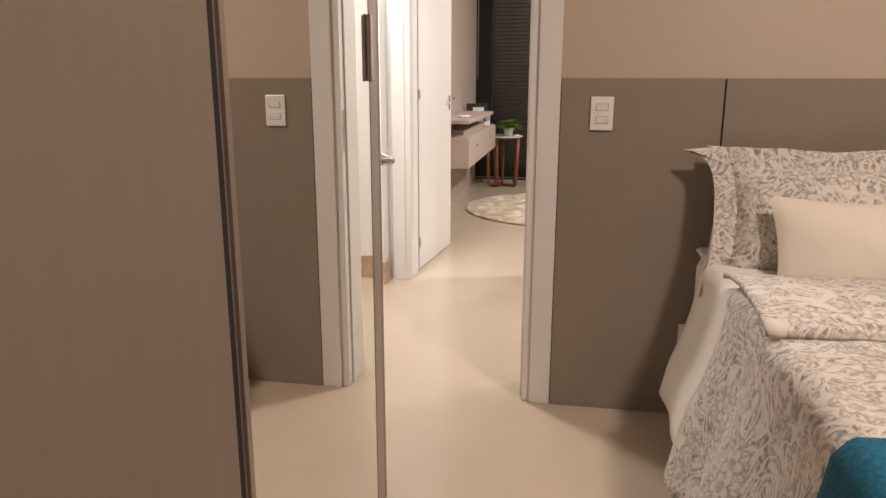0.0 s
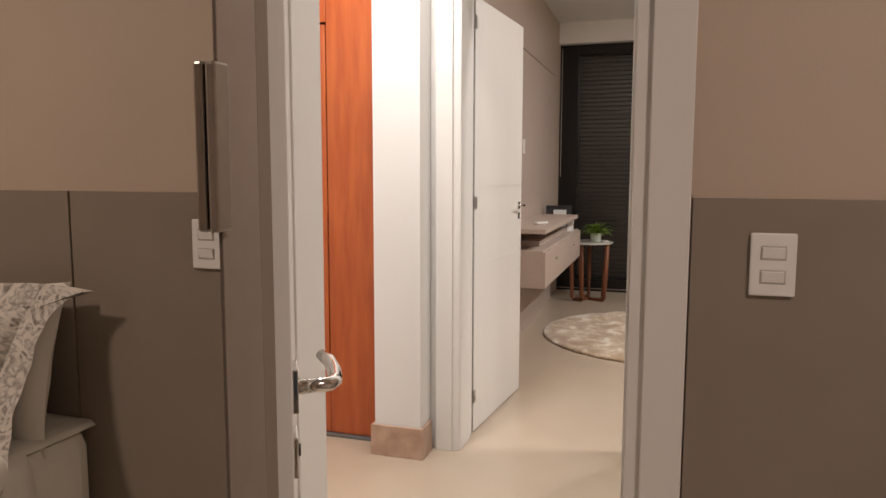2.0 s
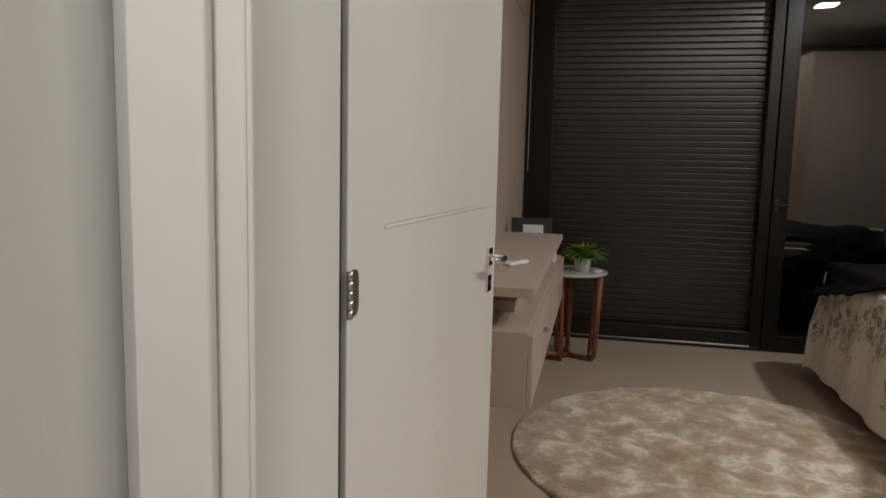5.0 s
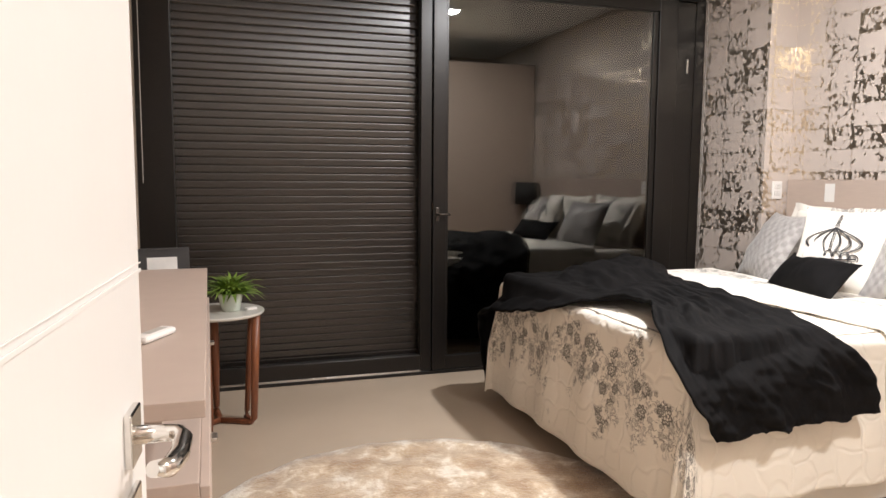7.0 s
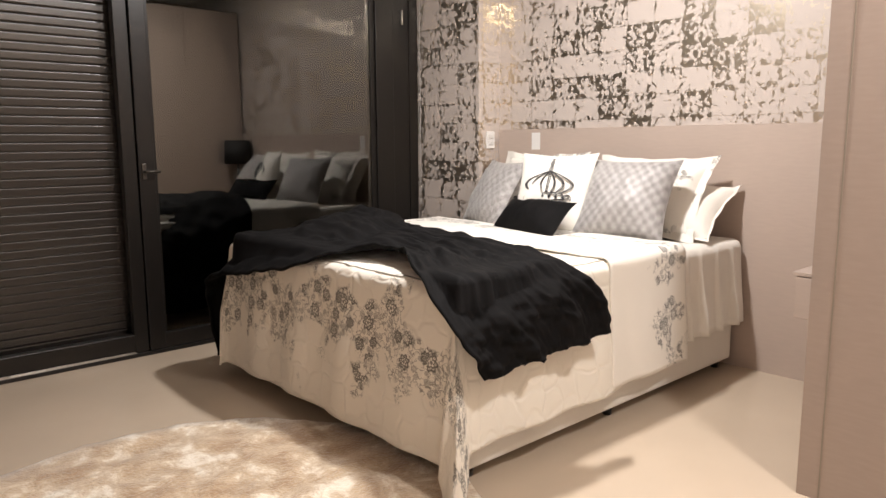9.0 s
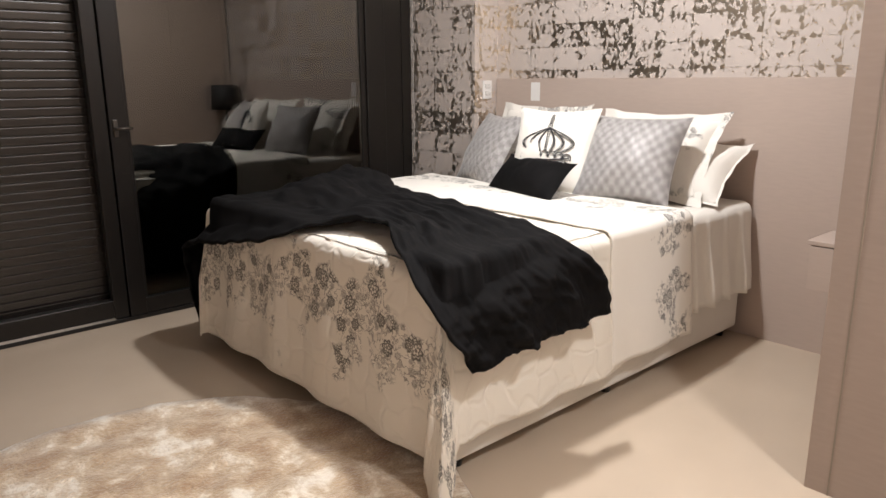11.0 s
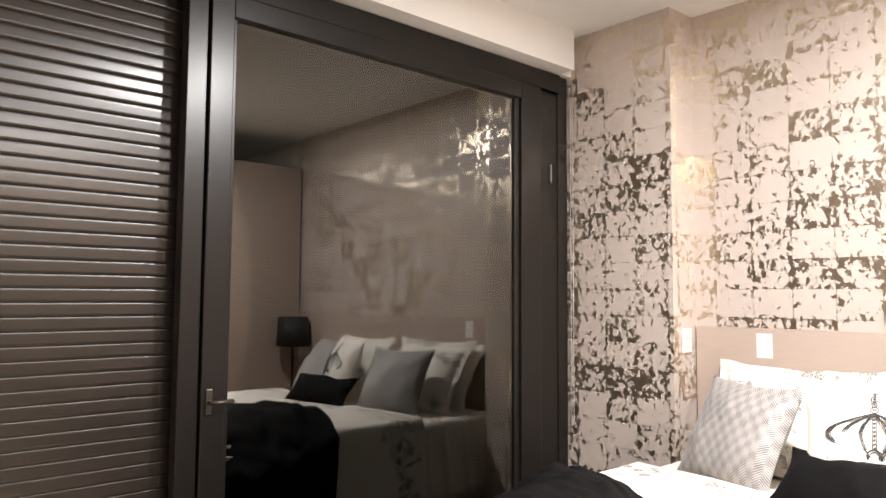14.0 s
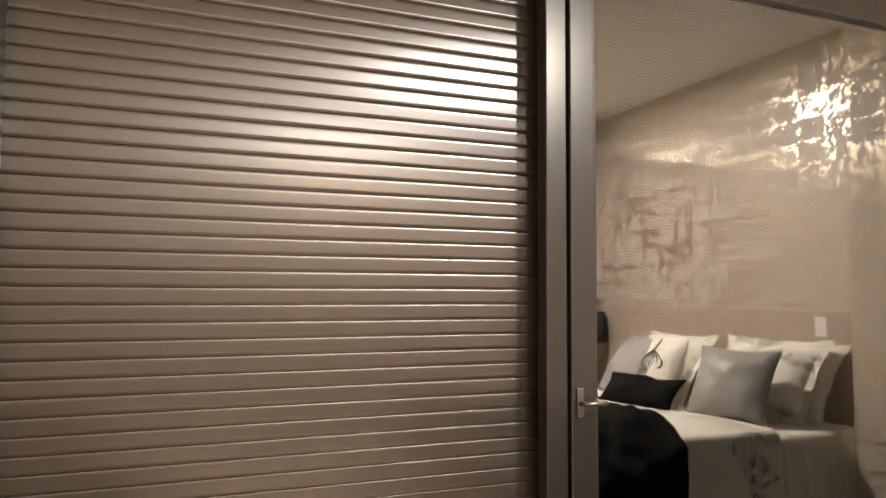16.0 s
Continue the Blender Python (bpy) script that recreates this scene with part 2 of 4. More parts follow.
def printed(name, ground, ink, cell, amount, patch, rough=0.8, quilt=0.0, band=None):
    """Cloth printed with sprays of line-drawn flowers; quilt: stitched puffs; band: the stretch of cloth that is printed."""
    m = mat(name, ground, rough)
    nt = m.node_tree
    b = nt.nodes["Principled BSDF"]
    b.inputs["Sheen Weight"].default_value = 0.2
    tc = nt.nodes.new("ShaderNodeTexCoord")
    uv = tc.outputs["UV"]
    wob = node(m, "ShaderNodeTexNoise", Scale=cell * 0.9, Detail=2.0)
    nt.links.new(uv, wob.inputs[0])
    bend = nt.nodes.new("ShaderNodeVectorMath")
    bend.operation = "MULTIPLY_ADD"
    bend.inputs[1].default_value = (0.014, 0.014, 0.0)
    nt.links.new(wob.outputs["Color"], bend.inputs[0])
    nt.links.new(uv, bend.inputs[2])
    flower, inside, rand = rosette(m, bend.outputs[0], cell)
    bloom = math_node(m, "GREATER_THAN", rand, 0.32)
    small, inside2, rand2 = rosette(m, bend.outputs[0], cell * 2.1, 0.36)
    small = math_node(m, "MULTIPLY", small, math_node(m, "GREATER_THAN", rand2, 0.45))
    # stems and leaf veins
    v2 = node(m, "ShaderNodeTexNoise", Scale=cell * 2.2, Detail=3.0, Distortion=1.2)
    nt.links.new(uv, v2.inputs[0])
    vein = math_node(m, "ABSOLUTE", math_node(m, "SUBTRACT", v2.outputs[0], 0.5))
    r2 = nt.nodes.new("ShaderNodeMapRange")
    r2.inputs[1].default_value, r2.inputs[2].default_value = 0.045, 0.015
    nt.links.new(vein, r2.inputs[0])
    fill = math_node(m, "MAXIMUM", math_node(m, "MULTIPLY", r2.outputs[0], 0.75), math_node(m, "MULTIPLY", small, 0.6))
    outside = math_node(m, "SUBTRACT", 1.0, math_node(m, "MULTIPLY", inside, bloom))
    lines = math_node(m, "ADD", math_node(m, "MULTIPLY", flower, bloom), math_node(m, "MULTIPLY", fill, outside))
    # sprays: where the print is
    n2 = node(m, "ShaderNodeTexNoise", Scale=patch, Detail=2.5, Roughness=0.6)
    nt.links.new(uv, n2.inputs[0])
    region = n2.outputs[0]
    if band:
        sep = nt.nodes.new("ShaderNodeSeparateXYZ")
        nt.links.new(uv, sep.inputs[0])
        mid = math_node(m, "ABSOLUTE", math_node(m, "SUBTRACT", sep.outputs[0], (band[0] + band[1]) / 2))
        region = math_node(m, "ADD", region, math_node(m, "MULTIPLY", math_node(m, "SUBTRACT", (band[1] - band[0]) / 2, mid), band[2]))
    reach = nt.nodes.new("ShaderNodeMapRange")
    reach.inputs[1].default_value, reach.inputs[2].default_value = 1 - amount, 1 - amount + 0.05
    nt.links.new(region, reach.inputs[0])
    mask = math_node(m, "MULTIPLY", math_node(m, "MINIMUM", lines, 1.0), math_node(m, "MULTIPLY", reach.outputs[0], 0.95))
    cm = nt.nodes.new("ShaderNodeMix")
    cm.data_type = "RGBA"
    cm.inputs[6].default_value = (*ground, 1)
    cm.inputs[7].default_value = (*ink, 1)
    nt.links.new(mask, cm.inputs[0])
    nt.links.new(cm.outputs[2], b.inputs["Base Color"])
    w = node(m, "ShaderNodeTexNoise", Scale=9.0, Detail=4.0)
    nt.links.new(tc.outputs["Object"], w.inputs[0])
    height = w.outputs[0]
    if quilt:
        v = node(m, "ShaderNodeTexVoronoi", Scale=quilt, Randomness=0.35)
        v.feature = "DISTANCE_TO_EDGE"
        v.voronoi_dimensions = "2D"
        scal = nt.nodes.new("ShaderNodeVectorMath")
        scal.operation = "MULTIPLY_ADD"
        scal.inputs[1].default_value = (0.09, 0.09, 0.0)
        wide = node(m, "ShaderNodeTexNoise", Scale=quilt * 1.3, Detail=0.0)
        nt.links.new(uv, wide.inputs[0])
        nt.links.new(wide.outputs["Color"], scal.inputs[0])
        nt.links.new(uv, scal.inputs[2])
        nt.links.new(scal.outputs[0], v.inputs["Vector"])
        q = nt.nodes.new("ShaderNodeMapRange")
        q.interpolation_type = "SMOOTHSTEP"
        q.inputs[2].default_value = 0.16
        nt.links.new(v.outputs["Distance"], q.inputs[0])
        height = math_node(m, "ADD", math_node(m, "MULTIPLY", q.outputs[0], 0.6), math_node(m, "MULTIPLY", height, 0.6))
    bp = node(m, "ShaderNodeBump", Strength=0.4 if quilt else 0.35, Distance=0.012)
    nt.links.new(height, bp.inputs["Height"])
    nt.links.new(bp.outputs[0], b.inputs["Normal"])
    return m


M["quilt"] = printed("quilt", (0.78, 0.73, 0.64), (0.10, 0.092, 0.08), 13, 0.45, 5.2, quilt=9, band=(0.18, 0.56, 1.1))


def scrolls(name, ground, motif, scale):
    """Dense scrollwork: curling bands with pale veins in them."""
    m = mat(name, ground, 0.8)
    nt = m.node_tree
    b = nt.nodes["Principled BSDF"]
    b.inputs["Sheen Weight"].default_value = 0.2
    tc = nt.nodes.new("ShaderNodeTexCoord")
    n1 = node(m, "ShaderNodeTexNoise", Scale=scale * 0.8, Detail=1.5, Distortion=2.2)
    n2 = node(m, "ShaderNodeTexNoise", Scale=scale * 2.6, Detail=3.0, Distortion=1.5)
    for n in (n1, n2):
        nt.links.new(tc.outputs["UV"], n.inputs[0])
    bands = math_node(m, "ABSOLUTE", math_node(m, "SINE", math_node(m, "MULTIPLY", n1.outputs[0], 22.0)))
    r1 = nt.nodes.new("ShaderNodeMapRange")
    r1.inputs[1].default_value, r1.inputs[2].default_value = 0.50, 0.75
    nt.links.new(bands, r1.inputs[0])
    vein = math_node(m, "ABSOLUTE", math_node(m, "SUBTRACT", n2.outputs[0], 0.5))
    r2 = nt.nodes.new("ShaderNodeMapRange")
    r2.inputs[1].default_value, r2.inputs[2].default_value = 0.008, 0.05
    nt.links.new(vein, r2.inputs[0])
    mask = math_node(m, "MULTIPLY", r1.outputs[0], r2.outputs[0])
    medal, inside, rand = rosette(m, tc.outputs["UV"], scale, 0.46)
    mask = math_node(m, "ADD", math_node(m, "MULTIPLY", mask, math_node(m, "SUBTRACT", 1.0, inside)), math_node(m, "MULTIPLY", math_node(m, "MULTIPLY", medal, 0.8), inside))
    worn = node(m, "ShaderNodeTexNoise", Scale=scale * 6, Detail=4.0, Roughness=0.7)
    nt.links.new(tc.outputs["UV"], worn.inputs[0])
    thin = nt.nodes.new("ShaderNodeMapRange")
    thin.inputs[1].default_value, thin.inputs[2].default_value = 0.34, 0.60
    thin.inputs[3].default_value = 0.12
    nt.links.new(worn.outputs[0], thin.inputs[0])
    mask = math_node(m, "MULTIPLY", math_node(m, "ADD", math_node(m, "MULTIPLY", mask, 0.85), 0.12), thin.outputs[0])
    cm = nt.nodes.new("ShaderNodeMix")
    cm.data_type = "RGBA"
    cm.inputs[6].default_value, cm.inputs[7].default_value = (*ground, 1), (*motif, 1)
    nt.links.new(mask, cm.inputs[0])
    nt.links.new(cm.outputs[2], b.inputs["Base Color"])
    w = node(m, "ShaderNodeTexNoise", Scale=7.0, Detail=4.0)
    nt.links.new(tc.outputs["Object"], w.inputs[0])
    bp = node(m, "ShaderNodeBump", Strength=0.5, Distance=0.012)
    nt.links.new(w.outputs[0], bp.inputs["Height"])
    nt.links.new(bp.outputs[0], b.inputs["Normal"])
    return m


M["damask"] = scrolls("damask", (0.70, 0.65, 0.58), (0.20, 0.175, 0.15), 7.5)
M["floral_white"] = printed("floral_white", (0.80, 0.76, 0.69), (0.16, 0.15, 0.14), 16, 0.47, 6.0)
M["floral_cover"] = printed("floral_cover", (0.80, 0.76, 0.69), (0.12, 0.115, 0.105), 15, 0.36, 7.0, band=(1.40, 1.78, 1.3))

# silver jacquard: upright columns of fine slanting lines, their slant turning from column to column
m = M["silver"] = mat("silver", (0.50, 0.475, 0.46), 0.52, metal=0.10, spec=0.35, sheen=0.2)
nt = m.node_tree
tc = nt.nodes.new("ShaderNodeTexCoord")
sep = nt.nodes.new("ShaderNodeSeparateXYZ")
nt.links.new(tc.outputs["Object"], sep.inputs[0])
side = math_node(m, "ADD", sep.outputs[0], 1.0)
zig = math_node(m, "PINGPONG", side, 0.026)
column = math_node(m, "MULTIPLY", math_node(m, "FLOOR", math_node(m, "DIVIDE", side, 0.026)), 0.034)
ph = math_node(m, "ADD", sep.outputs[1], math_node(m, "MULTIPLY", zig, 0.9))
block = math_node(m, "SINE", math_node(m, "MULTIPLY", math_node(m, "ADD", sep.outputs[1], column), math.tau / 0.068))
limit = math_node(m, "MULTIPLY", block, 0.55)
st = math_node(m, "GREATER_THAN", math_node(m, "SINE", math_node(m, "MULTIPLY", ph, 680.0)), limit)
cm = nt.nodes.new("ShaderNodeMix")
cm.data_type = "RGBA"
cm.inputs[6].default_value, cm.inputs[7].default_value = (0.50, 0.475, 0.46, 1), (0.15, 0.14, 0.135, 1)
nt.links.new(st, cm.inputs[0])
nt.links.new(cm.outputs[2], nt.nodes["Principled BSDF"].inputs["Base Color"])

# shaggy rug, cream and tan in patches
m = M["rug"] = mat("rug", (0.62, 0.49, 0.34), 0.95, sheen=0.5)
nt = m.node_tree
tc = nt.nodes.new("ShaderNodeTexCoord")
a = node(m, "ShaderNodeTexNoise", Scale=6.5, Detail=6.0, Roughness=0.68, Distortion=0.3)
nt.links.new(tc.outputs["Object"], a.inputs[0])
r = nt.nodes.new("ShaderNodeValToRGB")
e = r.color_ramp.elements
e[0].position, e[0].color = 0.38, (0.38, 0.25, 0.145, 1)
e[1].position, e[1].color = 0.62, (0.84, 0.76, 0.64, 1)
mid_e = e.new(0.52)
mid_e.color = (0.56, 0.43, 0.29, 1)
nt.links.new(a.outputs[0], r.inputs[0])
nt.links.new(r.outputs[0], nt.nodes["Principled BSDF"].inputs["Base Color"])
f = node(m, "ShaderNodeTexNoise", Scale=90.0, Detail=3.0)
nt.links.new(tc.outputs["Object"], f.inputs[0])
bp = node(m, "ShaderNodeBump", Strength=0.9, Distance=0.01)
nt.links.new(f.outputs[0], bp.inputs["Height"])
nt.links.new(bp.outputs[0], nt.nodes["Principled BSDF"].inputs["Normal"])


# ---- building helpers ----
def box(bm, x0, x1, y0, y1, z0, z1, bevel=0.0):
    r = bmesh.ops.create_cube(bm, size=1.0)
    vs = r["verts"]
    for v in vs:
        v.co = Vector((x0 + (v.co.x + 0.5) * (x1 - x0), y0 + (v.co.y + 0.5) * (y1 - y0), z0 + (v.co.z + 0.5) * (z1 - z0)))
    if bevel:
        edges = list({e for v in vs for e in v.link_edges})
        bmesh.ops.bevel(bm, geom=edges, offset=bevel, segments=2, profile=0.5, affect="EDGES")
    return vs


def tube(bm, points, radius, sides=10, caps=True):
    """A round bar along points; radius a number or one a point."""
    rings = []
    n = len(points)
    pts = [Vector(p) for p in points]
    up = Vector((0.13, 0.21, 0.97))
    for i, p in enumerate(pts):
        d = (pts[min(i + 1, n - 1)] - pts[max(i - 1, 0)]).normalized()
        a = d.cross(up)
        if a.length < 0.1:
            a = d.cross(Vector((1, 0, 0)))
        a.normalize()
        b = d.cross(a)
        r = radius[i] if isinstance(radius, (list, tuple)) else radius
        rings.append([bm.verts.new(p + r * (math.cos(k * math.tau / sides) * a + math.sin(k * math.tau / sides) * b)) for k in range(sides)])
    for r0, r1 in zip(rings, rings[1:]):
        for k in range(sides):
            bm.faces.new((r0[k], r0[(k + 1) % sides], r1[(k + 1) % sides], r1[k])).smooth = True
    if caps:
        bm.faces.new(rings[0][::-1])
        bm.faces.new(rings[-1])


def lathe(bm, profile, sides=48, centre=(0, 0, 0)):
    rings = []
    for r, z in profile:
        rings.append([bm.verts.new((centre[0] + r * math.cos(k * math.tau / sides), centre[1] + r * math.sin(k * math.tau / sides), centre[2] + z)) for k in range(sides)])
    for r0, r1 in zip(rings, rings[1:]):
        for k in range(sides):
            bm.faces.new((r0[k], r0[(k + 1) % sides], r1[(k + 1) % sides], r1[k])).smooth = True
    bm.faces.new(rings[0][::-1])
    bm.faces.new(rings[-1])


def part(name, bm, material, parent=None, label="", smooth=False, at=None):
    bmesh.ops.recalc_face_normals(bm, faces=bm.faces)
    me = bpy.data.meshes.new(name)
    bm.to_mesh(me)
    bm.free()
    if smooth:
        for p in me.polygons:
            p.use_smooth = True
    me.materials.append(M[material] if isinstance(material, str) else material)
    ob = new(name, me)
    if parent is not None:
        ob.parent = parent
    if at is not None:
        ob.matrix_basis = at
    if label:
        tagged(ob, label)
    return ob


def bar(name, x0, x1, y0, y1, z0, z1, material, parent=None, bevel=0.0, label=""):
    """A box as one mesh."""
    bm = bmesh.new()
    box(bm, x0, x1, y0, y1, z0, z1, bevel)
    return part(name, bm, material, parent, label)


def thing(name, label, category="", at=None, group="", kind=""):
    e = new(name)
    if at is not None:
        e.matrix_basis = at
    return tagged(e, label, category, group, kind)


def setting(ob, label):
    return tagged(ob, label, kind="structure")


def sheet(nu, nv, f, size=(1.0, 1.0)):
    """A grid mesh from f(u, v) in 0..1, as a bmesh; size: the cloth's length and width for its print."""
    bm = bmesh.new()
    uv = bm.loops.layers.uv.new("cloth")
    rows = [[bm.verts.new(f(i / nu, j / nv)) for j in range(nv + 1)] for i in range(nu + 1)]
    for i in range(nu):
        for j in range(nv):
            q = bm.faces.new((rows[i][j], rows[i + 1][j], rows[i + 1][j + 1], rows[i][j + 1]))
            q.smooth = True
            for loop, (a, b) in zip(q.loops, ((i, j), (i + 1, j), (i + 1, j + 1), (i, j + 1))):
                loop[uv].uv = (a / nu * size[0], b / nv * size[1])
    return bm


def solid(ob, thick, offset=-1):
    s = ob.modifiers.new("thickness", "SOLIDIFY")
    s.thickness, s.offset = thick, offset
    return ob


def cushion(name, w, h, t, material, parent=None, label="", at=None, flange=0.0, sag=0.10, seed=0, ear=0.0):
    """A stuffed square: pinched rim, full middle, sharp ears."""
    bm = bmesh.new()
    n = 28
    sides = []
    for side in (1, -1):
        rows = []
        for i in range(n + 1):
            row = []
            for j in range(n + 1):
                u, v = 2 * i / n - 1, 2 * j / n - 1
                f = (max(0.0, (1 - u * u) * (1 - v * v)) ** 0.62) * 0.94 + 0.06 * max(0.0, (1 - u**6) * (1 - v**6)) ** 0.5
                pull = 1 - sag * (1 - abs(u) ** 2) * abs(v) ** 2
                pull2 = 1 - sag * (1 - abs(v) ** 2) * abs(u) ** 2
                x, y = u * w / 2 * pull2, v * h / 2 * pull
                wr = (0.016 * noise.noise(Vector((x * 7 + seed, y * 7, side * 3.0))) + 0.006 * noise.noise(Vector((x * 22 + seed, y * 14, side * 5.0)))) * 1.3 * f
                row.append((x, y, side * (t / 2 * f) + wr * (f > 0.02)))
            rows.append(row)
        sides.append(rows)
    top = [[bm.verts.new(c) for c in row] for row in sides[0]]
    low = [[bm.verts.new(sides[1][i][j]) for j in range(n + 1)] for i in range(n + 1)]
    for g in (top, low):
        for i in range(n):
            for j in range(n):
                bm.faces.new((g[i][j], g[i + 1][j], g[i + 1][j + 1], g[i][j + 1])).smooth = True
    if flange:
        ring = [top[i][0] for i in range(n)] + [top[n][j] for j in range(n)] + [top[i][n] for i in range(n, 0, -1)] + [top[0][j] for j in range(n, 0, -1)]
        ring = [bm.verts.new(v.co) for v in ring]
        outer = []
        for k, v in enumerate(ring):
            c = v.co
            far = 1 + ear * (c.y > 0) * min(1.0, abs(c.x * c.y) / (w * h / 4)) ** 5
            s = Vector((c.x + far * flange * c.x / (w / 2), c.y + (1.4 - 0.4 * far) * flange * c.y / (h / 2), c.z - 0.25 * flange * (far - 1) + 0.004 * math.sin(k * 0.7) + 0.016 * noise.noise(Vector((k * 0.3, seed, 0)))))
            outer.append(bm.verts.new(s))
        for k in range(len(ring)):
            q = (k + 1) % len(ring)
            bm.faces.new((ring[k], ring[q], outer[q], outer[k])).smooth = True
    uv = bm.loops.layers.uv.new("cloth")
    for q in bm.faces:
        for loop in q.loops:
            loop[uv].uv = (loop.vert.co.x + 1 + seed * 0.37, loop.vert.co.y + 1)
    return part(name, bm, material, parent, label, at=at)


def world_of(ob):
    m = Matrix()
    while ob is not None:
        m = ob.matrix_basis @ m
        ob = ob.parent
    return m


def wpart(name, bm, material, parent, label="", smooth=False):
    """A part whose bmesh is given in room coordinates."""
    bmesh.ops.transform(bm, matrix=world_of(parent).inverted(), verts=bm.verts)
    return part(name, bm, material, parent, label, smooth)


def wbar(name, x0, x1, y0, y1, z0, z1, material, parent, bevel=0.0, label=""):
    bm = bmesh.new()
    box(bm, x0, x1, y0, y1, z0, z1, bevel)
    return wpart(name, bm, material, parent, label)


# ---- the shell ----
setting(bar("floor", -3.2, 3.6, -3.2, 9.4, -0.12, 0.0, "floor"), "polished cream porcelain floor running through the rooms")
setting(bar("ceiling", -3.2, 3.6, -3.2, 8.6, CEIL, CEIL + 0.1, "ceiling_white"), "plain smooth white plaster ceiling")

WA0, WA1 = 1.79, 1.95      # wall between the first bedroom and the hall
WB0, WB1 = 3.42, 3.62      # wall between the hall and the second bedroom
GLASS = 8.23
A_L, A_R, A_TOP = -0.815, 0.025, 2.14
B_L, B_R, B_TOP = -0.865, 0.0, 2.15


def wall(name, label, boxes, material):
    bm = bmesh.new()
    for b in boxes:
        box(bm, *b)
    return setting(part(name, bm, material), label)


wall("wall_partition", "beige painted wall with a doorway to the hall",
     [(-1.0, A_L, WA0, WA1, 0, CEIL), (A_R, 3.2, WA0, WA1, 0, CEIL), (A_L, A_R, WA0, WA1, A_TOP, CEIL)], "paint_beige")
wall("wall_hall_south", "white painted hall wall", [(-3.0, A_L, WA1 + 0.001, WA1 + 0.02, 0, CEIL), (A_R, 3.2, WA1 + 0.001, WA1 + 0.02, 0, CEIL), (A_L, A_R, WA1 + 0.001, WA1 + 0.02, A_TOP, CEIL)], "paint_white")
wall("wall_bedroom_west", "plain beige painted wall behind the wardrobe", [(-1.15, -1.0, -3.2, WA1, 0, CEIL)], "paint_beige")
wall("wall_bedroom_south", "plain beige painted wall", [(-1.0, 3.2, -3.2, -3.05, 0, CEIL)], "paint_beige")
wall("wall_bedroom_east", "plain beige painted wall", [(3.2, 3.35, -3.2, WA1, 0, CEIL)], "paint_beige")
wall("wall_hall_ends", "white painted end walls of the hall", [(-3.15, -3.0, WA1, WB0, 0, CEIL), (2.4, 2.55, WA1 + 0.02, WB0, 0, CEIL)], "paint_white")
wall("wall_hall_north", "white painted hall wall round the bedroom doorway",
     [(-0.965, B_L, WB0, WB1, 0, CEIL), (B_R, 2.55, WB0, WB1, 0, CEIL), (B_L, B_R, WB0, WB1, B_TOP, CEIL)], "paint_white")
wall("wall_pier", "white painted pier between the two doors", [(-1.185, -0.9655, 3.27, WB1, 0, CEIL)], "paint_white")
wall("wall_hall_west", "white painted hall wall round the red door", [(-3.0, -2.13, WB0 + 0.04, WB1, 0, CEIL), (-2.13, -1.1855, WB0 + 0.04, WB1, 2.16, CEIL)], "paint_white")
wall("wall_tv", "light rose painted side wall", [(-1.25, -1.075, WB1, 8.6, 0, CEIL)], "paint_beige")
wall("wall_behind_red_door", "plain wall closing the room beyond", [(-2.4, -1.25, 3.75, 3.85, 0, CEIL)], "paint_white")
wall("wall_head", "wall papered in worn foil over pale paper", [(2.955, 3.15, WB1, 8.6, 0, CEIL), (2.745, 2.955, 7.58, 8.6, 0, CEIL)], "wallpaper")
wall("wall_inner", "beige wall on the door side of the second bedroom", [(B_R, 2.955, WB1 + 0.001, WB1 + 0.02, 0, CEIL), (B_L, B_R, WB1 + 0.001, WB1 + 0.02, B_TOP, CEIL)], "paint_beige")
setting(bar("window_header", -1.075, 2.66, 8.10, GLASS + 0.02, 2.655, CEIL, "ceiling_white"), "white plaster pelmet above the glass doors")
setting(bar("window_header", 2.66, 2.745, 8.19, GLASS + 0.02, 2.655, CEIL, "ceiling_white"), "white plaster pelmet above the glass doors")
wall("wall_window_head", "wall above the glass doors", [(-1.075, 2.745, GLASS + 0.02, 8.6, 2.65, CEIL)], "paint_white")
setting(bar("balcony_wall", -1.25, 3.15, 9.3, 9.4, 0, CEIL, "black_frame"), "dark surface outside behind the shutters")

# ---- wainscot of the first bedroom ----
w = thing("wainscot", "taupe laminate wall panels with dark grooves behind the bed", "wall panel", pose(0.1, WA0, 0))
xs = [0.098, 0.645, 1.195, 1.745, 2.295, 2.845, 3.19]
for a, b in zip(xs, xs[1:]):
    wbar("panel", a + (0.003 if a > 0.1 else 0), b - 0.003, WA0 - 0.014, WA0 - 0.001, 0.0, 1.236, "panel_taupe", w, 0.0015)
wbar("backing", 0.102, 3.188, WA0 - 0.005, WA0 - 0.0005, 0.001, 1.230, "dark_gap", w, 0, "dark strip in the grooves")
wbar("top_edge", 0.098, 3.19, WA0 - 0.0145, WA0 - 0.001, 1.2362, 1.2385, "paint_beige", w)


